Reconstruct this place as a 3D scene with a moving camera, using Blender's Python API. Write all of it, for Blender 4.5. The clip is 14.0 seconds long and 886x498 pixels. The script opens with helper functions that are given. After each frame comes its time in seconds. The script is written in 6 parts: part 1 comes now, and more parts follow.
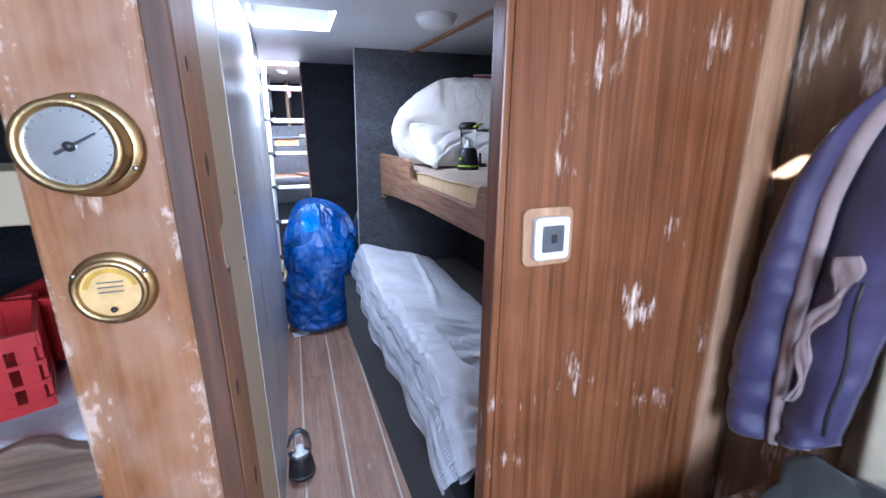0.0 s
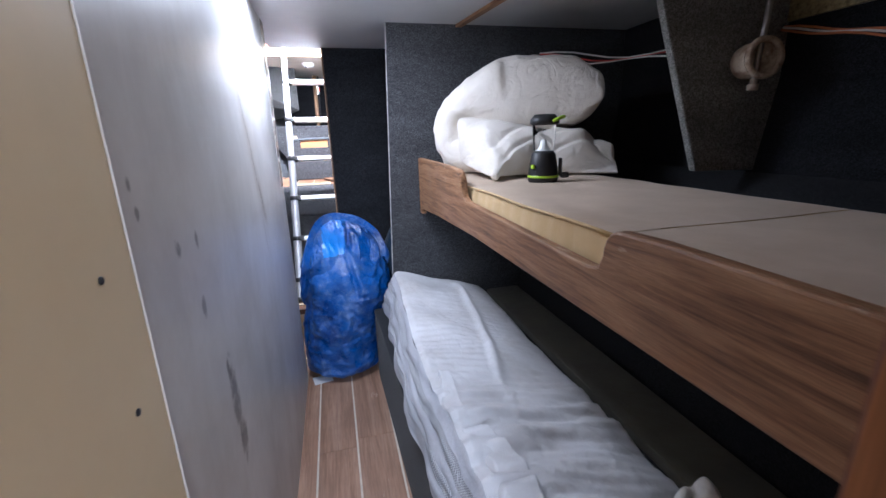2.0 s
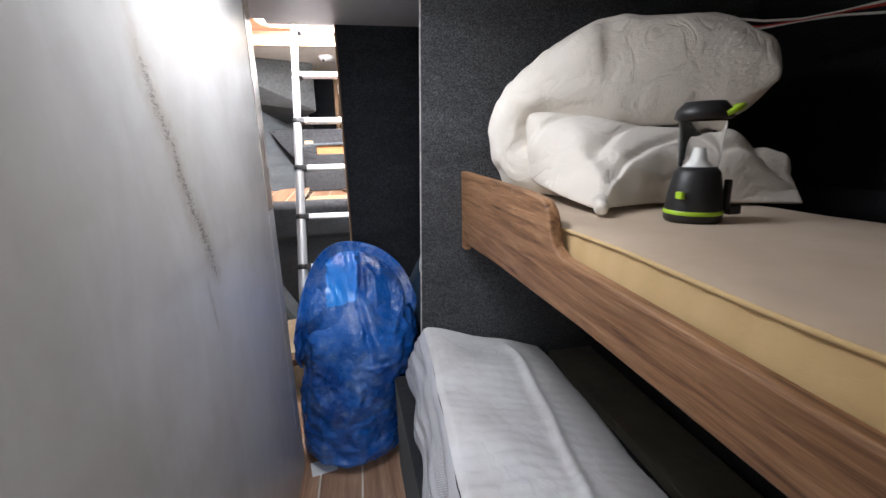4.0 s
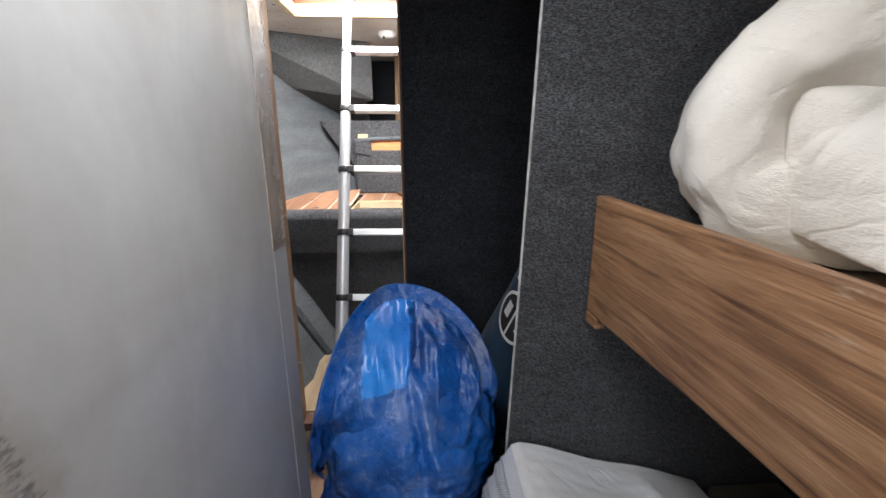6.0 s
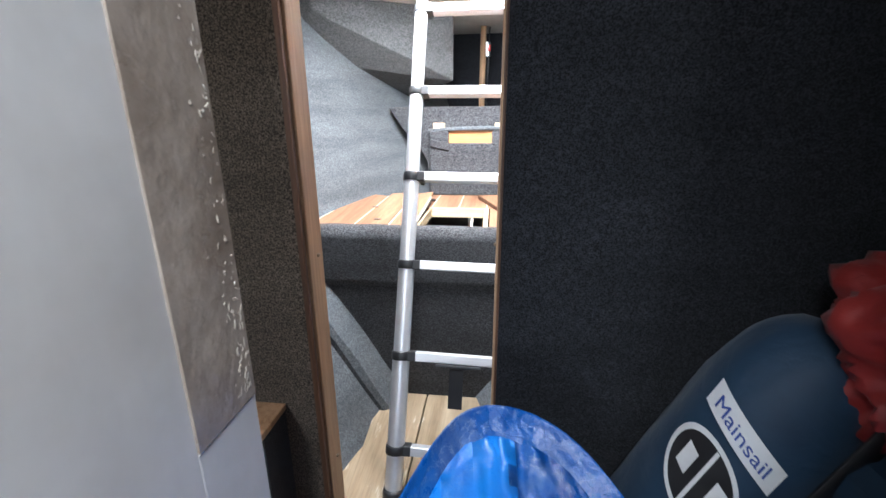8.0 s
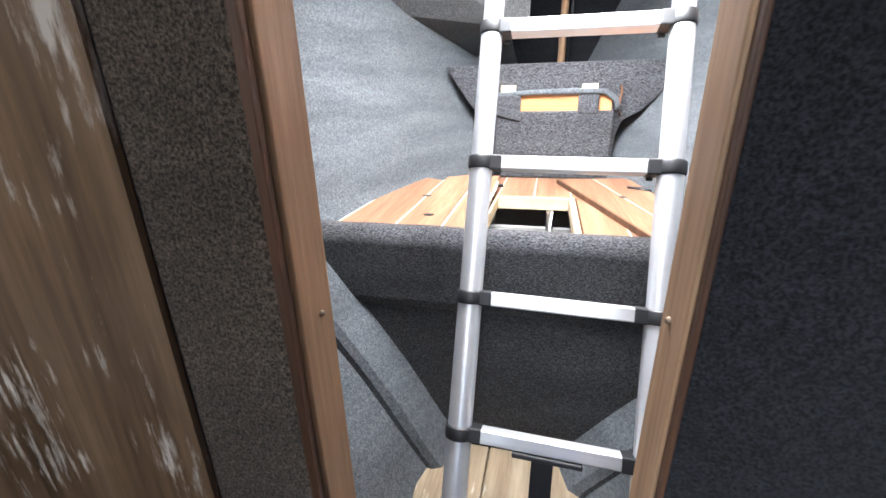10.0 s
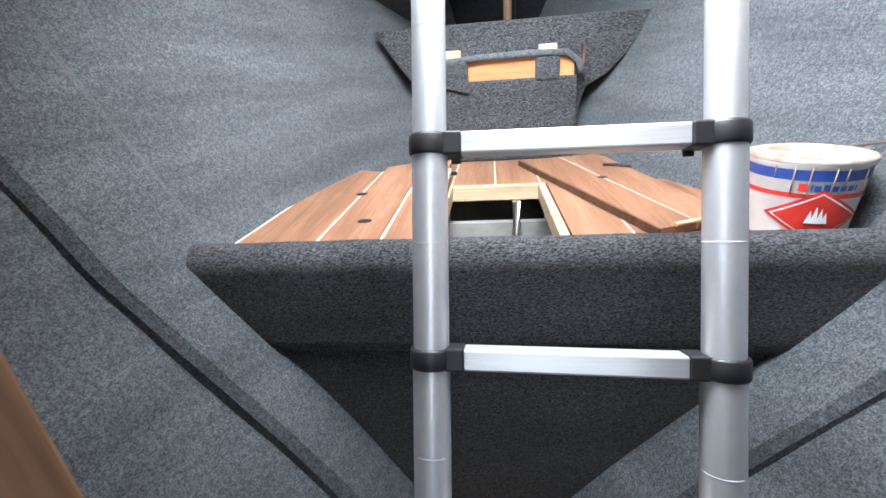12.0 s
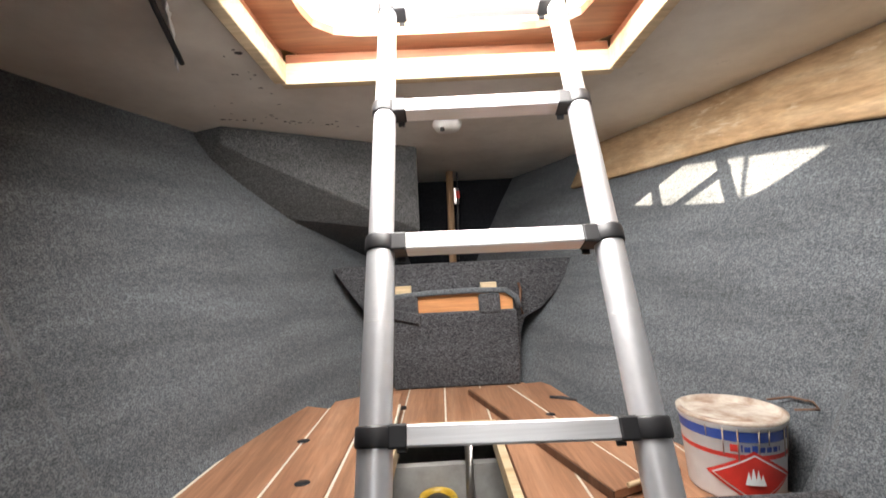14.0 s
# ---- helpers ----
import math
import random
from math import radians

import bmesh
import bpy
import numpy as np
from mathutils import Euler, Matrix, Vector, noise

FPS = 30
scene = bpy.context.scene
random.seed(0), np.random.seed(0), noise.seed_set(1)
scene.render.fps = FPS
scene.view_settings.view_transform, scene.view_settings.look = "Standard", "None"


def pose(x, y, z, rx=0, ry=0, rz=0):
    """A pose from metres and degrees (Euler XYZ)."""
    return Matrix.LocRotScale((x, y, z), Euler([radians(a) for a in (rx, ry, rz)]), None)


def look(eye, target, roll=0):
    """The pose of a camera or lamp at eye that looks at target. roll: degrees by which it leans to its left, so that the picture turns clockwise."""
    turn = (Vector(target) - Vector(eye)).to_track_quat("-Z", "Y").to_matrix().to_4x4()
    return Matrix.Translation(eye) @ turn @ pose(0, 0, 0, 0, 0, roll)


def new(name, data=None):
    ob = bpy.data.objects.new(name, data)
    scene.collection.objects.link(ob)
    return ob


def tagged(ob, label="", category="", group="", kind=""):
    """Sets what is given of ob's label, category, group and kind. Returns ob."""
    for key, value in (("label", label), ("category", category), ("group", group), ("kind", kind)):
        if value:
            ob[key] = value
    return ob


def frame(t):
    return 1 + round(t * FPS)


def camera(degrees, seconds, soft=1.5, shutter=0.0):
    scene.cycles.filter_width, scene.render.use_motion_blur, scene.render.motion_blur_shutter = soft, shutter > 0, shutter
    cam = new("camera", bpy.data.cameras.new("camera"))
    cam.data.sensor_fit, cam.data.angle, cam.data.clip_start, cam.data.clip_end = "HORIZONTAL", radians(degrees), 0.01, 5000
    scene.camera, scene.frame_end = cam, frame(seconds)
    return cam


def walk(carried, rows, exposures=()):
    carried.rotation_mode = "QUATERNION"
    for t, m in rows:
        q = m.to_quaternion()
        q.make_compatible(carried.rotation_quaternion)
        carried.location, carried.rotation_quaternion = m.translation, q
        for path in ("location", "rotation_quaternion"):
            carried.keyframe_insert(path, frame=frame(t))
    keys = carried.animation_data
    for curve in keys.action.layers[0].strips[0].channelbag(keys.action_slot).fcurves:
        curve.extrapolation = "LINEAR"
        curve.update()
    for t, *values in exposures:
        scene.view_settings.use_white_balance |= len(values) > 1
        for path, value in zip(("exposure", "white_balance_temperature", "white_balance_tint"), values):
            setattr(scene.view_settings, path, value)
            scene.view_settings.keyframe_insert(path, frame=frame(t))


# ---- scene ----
cam = camera(93.2, 14.0, shutter=0.3)
PATH = [
    (0, (0.737, 3.389, 1.273), (1.372, 5.215, 0.762), -0.6),
    (0.5, (0.763, 3.575, 1.287), (1.371, 5.41, 0.772), -0.7),
    (1, (0.775, 3.713, 1.287), (1.355, 5.554, 0.762), -0.9),
    (1.5, (0.792, 3.849, 1.283), (1.316, 5.706, 0.754), -1.5),
    (2, (0.843, 3.996, 1.289), (1.314, 5.868, 0.766), -1.9),
    (2.5, (0.873, 4.126, 1.281), (1.29, 6.014, 0.771), -1.7),
    (5, (0.914, 4.975, 1.286), (1.184, 6.895, 0.798), -1.1),
    (5.5, (0.913, 5.111, 1.284), (1.089, 7.041, 0.787), -0.6),
    (6, (0.896, 5.275, 1.299), (1.008, 7.205, 0.787), -0.2),
    (6.5, (0.845, 5.459, 1.324), (0.901, 7.389, 0.801), -0.2),
    (7, (0.828, 5.57, 1.338), (0.827, 7.498, 0.805), -0.4),
    (7.5, (0.824, 5.714, 1.339), (0.72, 7.635, 0.793), -0.6),
    (8, (0.826, 5.869, 1.331), (0.601, 7.77, 0.754), -0.3),
    (8.2, (0.817, 5.915, 1.332), (0.573, 7.811, 0.744), -0.1),
    (10.5, (0.673, 6.444, 1.292), (0.193, 8.242, 0.559), -1.6),
    (11, (0.655, 6.541, 1.277), (0.206, 8.331, 0.507), -1.8),
    (11.5, (0.653, 6.624, 1.254), (0.299, 8.423, 0.454), -3.2),
    (12, (0.645, 6.667, 1.249), (0.404, 8.498, 0.48), -4.1),
    (12.5, (0.647, 6.676, 1.267), (0.477, 8.577, 0.668), -3.0),
    (13, (0.649, 6.682, 1.303), (0.555, 8.656, 0.997), -2.7),
    (13.5, (0.658, 6.676, 1.339), (0.63, 8.673, 1.247), -2.6),
    (14, (0.661, 6.656, 1.38), (0.679, 8.653, 1.493), -2.9),
]
EXPOSURES = [(0, 4.3, 5100, 17), (1.0, 4.05, 5250, 17), (1.6, 4.05, 5450, 16), (2.5, 4.3, 6050, 17), (5, 3.5, 6700, 12), (6.5, 3.5, 6750, 12), (7.5, 3.75, 6550, 11), (8.2, 4.3, 6100, 10),
             (10.5, 4.15, 6300, 12), (11.5, 3.65, 5950, 10), (12.5, 3.3, 6300, 10), (14, 2.6, 7100, 14)]
walk(cam, [(t, look(eye, target, roll)) for t, eye, target, roll in PATH], EXPOSURES)

# ---- light ----
SUN_WAY = Vector((0.90, 0.58, -0.45)).normalized()
world = bpy.data.worlds.new("sky")
scene.world = world
world.use_nodes = True
wt = world.node_tree
sky = wt.nodes.new("ShaderNodeTexSky")
sky.sky_type, sky.sun_disc = "NISHITA", False
sky.sun_elevation = math.asin(-SUN_WAY.z)
sky.sun_rotation = math.atan2(-SUN_WAY.x, -SUN_WAY.y)
wt.links.new(sky.outputs[0], wt.nodes["Background"].inputs[0])
wt.nodes["Background"].inputs[1].default_value = 0.05


def sun_lamp():
    d = bpy.data.lights.new("sun", "SUN")
    d.energy, d.angle, d.color = 5.0, radians(0.5), (1.0, 0.9, 0.74)
    ob = new("sun", d)
    ob.matrix_world = look((0, 0, 10), Vector((0, 0, 10)) + SUN_WAY)


def window_light(name, eye, target, sx, sy, power, color):
    d = bpy.data.lights.new(name, "AREA")
    d.shape, d.size, d.size_y, d.energy, d.color = "RECTANGLE", sx, sy, power, color
    ob = new(name, d)
    ob.matrix_world = look(eye, target)


sun_lamp()
window_light("skylight_daylight", (0.79, 5.59, 1.83), (0.79, 5.5901, 0), 0.35, 0.36, 0.84, (0.88, 0.94, 1.0))
window_light("hatch_daylight", (0.68, 7.33, 2.10), (1.16, 8.17, 1.41), 0.70, 0.66, 9.0, (0.95, 0.98, 1.0))
window_light("companionway_daylight", (0.75, 2.05, 1.5), (0.95, 4.0, 1.15), 0.8, 0.9, 3.1, (0.86, 0.94, 1.0))
window_light("port_skylight_daylight", (-0.25, 5.59, 1.84), (-0.25, 5.5901, 0), 0.35, 0.36, 1.1, (0.88, 0.94, 1.0))

# ---- materials ----
def material(name):
    m = bpy.data.materials.new(name)
    m.use_nodes = True
    nt = m.node_tree
    return m, nt, nt.nodes["Principled BSDF"]


def coords(nt, scale=(1, 1, 1), spread=0.0):
    """Object coordinates in metres, scaled; spread shifts them by each object's own random number."""
    tc = nt.nodes.new("ShaderNodeTexCoord")
    mp = nt.nodes.new("ShaderNodeMapping")
    mp.inputs["Scale"].default_value = scale
    nt.links.new(tc.outputs["Object"], mp.inputs[0])
    if spread:
        oi = nt.nodes.new("ShaderNodeObjectInfo")
        mu = nt.nodes.new("ShaderNodeMath")
        mu.operation = "MULTIPLY"
        mu.inputs[1].default_value = spread
        nt.links.new(oi.outputs["Random"], mu.inputs[0])
        nt.links.new(mu.outputs[0], mp.inputs["Location"])
    return mp.outputs[0]


def noise_node(nt, vec, scale, detail=4.0, rough=0.55, distort=0.0):
    n = nt.nodes.new("ShaderNodeTexNoise")
    n.inputs["Scale"].default_value = scale
    n.inputs["Detail"].default_value = detail
    n.inputs["Roughness"].default_value = rough
    n.inputs["Distortion"].default_value = distort
    nt.links.new(vec, n.inputs["Vector"])
    return n.outputs["Fac"]


def ramp(nt, fac, stops):
    r = nt.nodes.new("ShaderNodeValToRGB")
    el = r.color_ramp.elements
    while len(el) < len(stops):
        el.new(0.5)
    for e, (p, c) in zip(el, stops):
        e.position = p
        e.color = (*c, 1) if len(c) == 3 else c
    nt.links.new(fac, r.inputs[0])
    return r.outputs[0]


def blend(nt, fac, a, b, mode="MIX"):
    x = nt.nodes.new("ShaderNodeMix")
    x.data_type, x.blend_type = "RGBA", mode
    for sock, v in ((x.inputs[0], fac), (x.inputs[6], a), (x.inputs[7], b)):
        if hasattr(v, "is_output"):
            nt.links.new(v, sock)
        elif isinstance(v, (int, float)):
            sock.default_value = v
        else:
            sock.default_value = (*v, 1)
    return x.outputs[2]


def bump(nt, bsdf, height, strength, dist):
    b = nt.nodes.new("ShaderNodeBump")
    b.inputs["Strength"].default_value = strength
    b.inputs["Distance"].default_value = dist
    nt.links.new(height, b.inputs["Height"])
    nt.links.new(b.outputs[0], bsdf.inputs["Normal"])


def G(v):
    return (v, v, v)


def arith(nt, op, a, b=0.0):
    n = nt.nodes.new("ShaderNodeMath")
    n.operation = op
    for sock, v in zip(n.inputs, (a, b)):
        if hasattr(v, "is_output"):
            nt.links.new(v, sock)
        else:
            sock.default_value = v
    return n.outputs[0]


def carpet(name, dark, light, fuzz=260.0, patch=0.35, nap=(1, 1, 1)):
    m, nt, b = material(name)
    v = coords(nt, nap)
    fine = noise_node(nt, v, fuzz, 3.0, 0.7)
    col = ramp(nt, fine, [(0.40, dark), (0.60, light)])
    tuft = noise_node(nt, v, fuzz * 0.35, 2.0, 0.6)
    col = blend(nt, 0.7, col, ramp(nt, tuft, [(0.36, G(0.68)), (0.64, G(1.25))]), "MULTIPLY")
    worn = noise_node(nt, coords(nt, (0.8, 0.45, 3.2)), 3.0, 5.0, 0.6)
    w = ramp(nt, worn, [(0.35, G(1.0 - patch)), (0.7, G(1.0 + 0.3 * patch))])
    col = blend(nt, 1.0, col, w, "MULTIPLY")
    nt.links.new(col, b.inputs["Base Color"])
    b.inputs["Roughness"].default_value = 0.95
    b.inputs["Specular IOR Level"].default_value = 0.15
    b.inputs["Sheen Weight"].default_value = 0.12
    bump(nt, b, noise_node(nt, v, fuzz * 0.8, 4.0, 0.8), 0.7, 0.003)
    return m


def wood(name, dark, mid, light, along="z", grain=1.0, gloss=0.45, scuffs=0.0, scuff_col=(0.62, 0.5, 0.42), spread=0.0, relief=0.25, stretch=1.0):
    m, nt, b = material(name)
    lo = 1.6 * stretch
    s = {"x": (lo, 26, 26), "y": (26, lo, 26), "z": (26, 26, lo)}[along]
    v = coords(nt, tuple(c * grain for c in s), spread)
    g = noise_node(nt, v, 1.0, 6.0, 0.6, 0.6)
    col = ramp(nt, g, [(0.3, dark), (0.5, mid), (0.72, light)])
    v2 = coords(nt, tuple(c * grain * 3.0 for c in s), spread)
    fine = noise_node(nt, v2, 2.2, 3.0, 0.7)
    col = blend(nt, 0.55, col, ramp(nt, fine, [(0.3, G(0.55)), (0.7, G(1.15))]), "MULTIPLY")
    vw = coords(nt, (1, 1, 1), spread)
    stain = noise_node(nt, vw, 4.5, 4.0, 0.6)
    col = blend(nt, 0.6, col, ramp(nt, stain, [(0.3, G(0.66)), (0.65, G(1.1))]), "MULTIPLY")
    if scuffs:
        sv = coords(nt, {"x": (7, 45, 45), "y": (45, 7, 45), "z": (45, 45, 7)}[along], spread)
        sc = noise_node(nt, sv, 1.0, 8.0, 0.72)
        area = noise_node(nt, vw, 6.5, 2.0, 0.5)
        mul = nt.nodes.new("ShaderNodeMath")
        mul.operation = "MULTIPLY"
        nt.links.new(sc, mul.inputs[0])
        nt.links.new(area, mul.inputs[1])
        mask = ramp(nt, mul.outputs[0], [(0.42 - 0.12 * scuffs, G(0)), (0.5 - 0.12 * scuffs, G(1))])
        col = blend(nt, mask, col, scuff_col)
    nt.links.new(col, b.inputs["Base Color"])
    rr = ramp(nt, stain, [(0.3, G(gloss)), (0.7, G(gloss + 0.18))])
    nt.links.new(rr, b.inputs["Roughness"])
    bump(nt, b, g, relief, 0.002)
    return m


def paint(name, base, gloss=0.4, dirt=None, dirt_amount=0.3, marks=0.0, relief=0.06, scale=3.0, metal=0.0):
    m, nt, b = material(name)
    v = coords(nt)
    n = noise_node(nt, v, scale, 6.0, 0.65)
    dirt = dirt or tuple(c * 0.6 for c in base)
    col = ramp(nt, n, [(0.3, tuple(c + (d - c) * dirt_amount for c, d in zip(base, dirt))), (0.62, base)])
    if marks:
        mk = noise_node(nt, coords(nt, (1, 1, 0.45)), 14.0, 7.0, 0.75)
        ar = noise_node(nt, v, 2.3, 3.0, 0.5)
        mul = nt.nodes.new("ShaderNodeMath")
        mul.operation = "MULTIPLY"
        nt.links.new(mk, mul.inputs[0])
        nt.links.new(ar, mul.inputs[1])
        mask = ramp(nt, mul.outputs[0], [(0.40, G(0)), (0.46, G(marks))])
        col = blend(nt, mask, col, (0.10, 0.085, 0.07))
    nt.links.new(col, b.inputs["Base Color"])
    rr = ramp(nt, n, [(0.3, G(min(1, gloss + 0.15))), (0.7, G(gloss))])
    nt.links.new(rr, b.inputs["Roughness"])
    b.inputs["Metallic"].default_value = metal
    bump(nt, b, noise_node(nt, v, 22.0, 4.0, 0.6), relief, 0.004)
    return m


def cloth(name, base, shade, weave=500.0, wrinkle=0.4, rough=0.85, sheen=0.2, blotch=7.0):
    m, nt, b = material(name)
    v = coords(nt)
    n = noise_node(nt, v, blotch, 5.0, 0.6)
    col = ramp(nt, n, [(0.32, shade), (0.62, base)])
    nt.links.new(col, b.inputs["Base Color"])
    b.inputs["Roughness"].default_value = rough
    b.inputs["Sheen Weight"].default_value = sheen
    crease = noise_node(nt, v, 9.0, 3.0, 0.5, 1.2)
    ridge = arith(nt, "ABSOLUTE", arith(nt, "SUBTRACT", crease, 0.5))
    hgt = blend(nt, 0.25, noise_node(nt, v, 16.0, 4.0, 0.55), noise_node(nt, v, weave, 2.0, 0.5))
    hgt = blend(nt, 0.16, hgt, ramp(nt, ridge, [(0.0, G(0)), (0.10, G(1))]))
    bump(nt, b, hgt, wrinkle, 0.012)
    return m


def plain(name, base, rough=0.5, metal=0.0, vary=0.12, spec=0.5):
    m, nt, b = material(name)
    n = noise_node(nt, coords(nt), 30.0, 4.0, 0.6)
    col = ramp(nt, n, [(0.3, tuple(c * (1 - vary) for c in base)), (0.7, tuple(min(1, c * (1 + vary)) for c in base))])
    nt.links.new(col, b.inputs["Base Color"])
    b.inputs["Roughness"].default_value = rough
    b.inputs["Metallic"].default_value = metal
    b.inputs["Specular IOR Level"].default_value = spec
    return m


def clear(name, tint=(1, 1, 1), rough=0.03):
    m, nt, b = material(name)
    b.inputs["Base Color"].default_value = (*tint, 1)
    b.inputs["Transmission Weight"].default_value = 1.0
    b.inputs["Roughness"].default_value = rough
    b.inputs["IOR"].default_value = 1.35
    return m


def brushed(name, base, rough=0.32, along="z"):
    m, nt, b = material(name)
    s = {"x": (2, 300, 300), "y": (300, 2, 300), "z": (300, 300, 2)}[along]
    n = noise_node(nt, coords(nt, s), 1.0, 3.0, 0.6)
    nt.links.new(ramp(nt, n, [(0.3, tuple(c * 0.85 for c in base)), (0.7, base)]), b.inputs["Base Color"])
    nt.links.new(ramp(nt, n, [(0.3, G(rough - 0.06)), (0.7, G(rough + 0.1))]), b.inputs["Roughness"])
    b.inputs["Metallic"].default_value = 0.72
    return m


def scuffed_wall():
    """White laminate with one long slanting smear of scratches and some grey rub marks."""
    m, nt, b = material("white_wall_laminate")
    v = coords(nt)
    n = noise_node(nt, v, 2.6, 6.0, 0.65)
    col = ramp(nt, n, [(0.3, (0.50, 0.48, 0.455)), (0.62, (0.62, 0.615, 0.605))])
    haze = noise_node(nt, coords(nt, (1, 1.6, 0.6)), 5.0, 5.0, 0.6, 0.8)
    col = blend(nt, 0.5, col, ramp(nt, haze, [(0.35, G(0.82)), (0.6, G(1.0))]), "MULTIPLY")
    sp = nt.nodes.new("ShaderNodeSeparateXYZ")
    nt.links.new(v, sp.inputs[0])
    y, z = sp.outputs["Y"], sp.outputs["Z"]
    wob = noise_node(nt, v, 9.0, 4.0, 0.6)
    # the smear leans forward as it goes down and ends above the wall's middle, with a fainter drip below it
    line = arith(nt, "ADD", arith(nt, "MULTIPLY", z, -0.41), 5.973)
    off = arith(nt, "ADD", arith(nt, "SUBTRACT", y, line), arith(nt, "MULTIPLY", arith(nt, "SUBTRACT", wob, 0.5), 0.06))
    d = arith(nt, "ABSOLUTE", off)
    near = ramp(nt, arith(nt, "MULTIPLY", d, 10.0), [(0.0, G(1.0)), (0.2, G(0.78)), (0.75, G(0.0))])
    zone = ramp(nt, arith(nt, "MULTIPLY", z, 0.5), [(0.485, G(0)), (0.515, G(1)), (0.70, G(1)), (0.80, G(0.25))])
    grit = noise_node(nt, coords(nt, (1, 0.8, 2.2)), 85.0, 8.0, 0.8)
    soft = noise_node(nt, v, 25.0, 5.0, 0.7)
    k = arith(nt, "MULTIPLY", near, zone)
    col = blend(nt, ramp(nt, arith(nt, "MULTIPLY", k, soft), [(0.22, G(0)), (0.55, G(0.62))]), col, (0.34, 0.29, 0.24))
    col = blend(nt, ramp(nt, arith(nt, "MULTIPLY", k, grit), [(0.46, G(0)), (0.53, G(0.75))]), col, (0.10, 0.085, 0.075))
    drip = arith(nt, "ABSOLUTE", arith(nt, "ADD", arith(nt, "SUBTRACT", y, arith(nt, "ADD", arith(nt, "MULTIPLY", z, -0.16), 5.666)), arith(nt, "MULTIPLY", arith(nt, "SUBTRACT", wob, 0.5), 0.03)))
    dk = arith(nt, "MULTIPLY", ramp(nt, arith(nt, "MULTIPLY", drip, 10.0), [(0.0, G(1.0)), (0.2, G(0))]), ramp(nt, arith(nt, "MULTIPLY", z, 0.5), [(0.44, G(0)), (0.47, G(1)), (0.51, G(1)), (0.54, G(0))]))
    col = blend(nt, ramp(nt, arith(nt, "MULTIPLY", dk, soft), [(0.2, G(0)), (0.6, G(0.7))]), col, (0.30, 0.26, 0.22))
    # faint shadow of a shallow dent, drawn as a darker colour band
    dent_shade = arith(nt, "ABSOLUTE", arith(nt, "ADD", arith(nt, "SUBTRACT", z, 1.06), arith(nt, "MULTIPLY", arith(nt, "SUBTRACT", wob, 0.5), 0.05)))
    dz = arith(nt, "MULTIPLY", ramp(nt, arith(nt, "MULTIPLY", dent_shade, 10.0), [(0.0, G(1.0)), (0.3, G(0))]), ramp(nt, arith(nt, "SUBTRACT", y, 5.0), [(0.25, G(0)), (0.36, G(1)), (0.75, G(0.6)), (0.85, G(0))]))
    col = blend(nt, arith(nt, "MULTIPLY", dz, 0.22), col, (0.33, 0.29, 0.26))
    for sy, sz, ry, rz in ((4.709, 1.13, 0.014, 0.02), (4.802, 1.123, 0.010, 0.022), (4.777, 1.007, 0.013, 0.022), (4.593, 1.243, 0.007, 0.012), (4.60, 1.205, 0.007, 0.012),
                           (4.86, 0.76, 0.03, 0.10), (4.87, 0.66, 0.03, 0.06), (4.845, 0.83, 0.015, 0.04)):
        ey = arith(nt, "MULTIPLY", arith(nt, "SUBTRACT", y, sy), 1 / ry)
        ez = arith(nt, "MULTIPLY", arith(nt, "SUBTRACT", z, sz), 1 / rz)
        r2 = arith(nt, "ADD", arith(nt, "MULTIPLY", ey, ey), arith(nt, "MULTIPLY", ez, ez))
        rr = arith(nt, "ADD", r2, arith(nt, "MULTIPLY", arith(nt, "SUBTRACT", soft, 0.5), 3.4))
        col = blend(nt, ramp(nt, rr, [(0.15, G(0.75)), (0.95, G(0))]), col, (0.12, 0.11, 0.105))
    nt.links.new(col, b.inputs["Base Color"])
    nt.links.new(ramp(nt, n, [(0.3, G(0.42)), (0.7, G(0.30))]), b.inputs["Roughness"])
    bump(nt, b, noise_node(nt, v, 4.0, 3.0, 0.5), 0.12, 0.012)
    return m


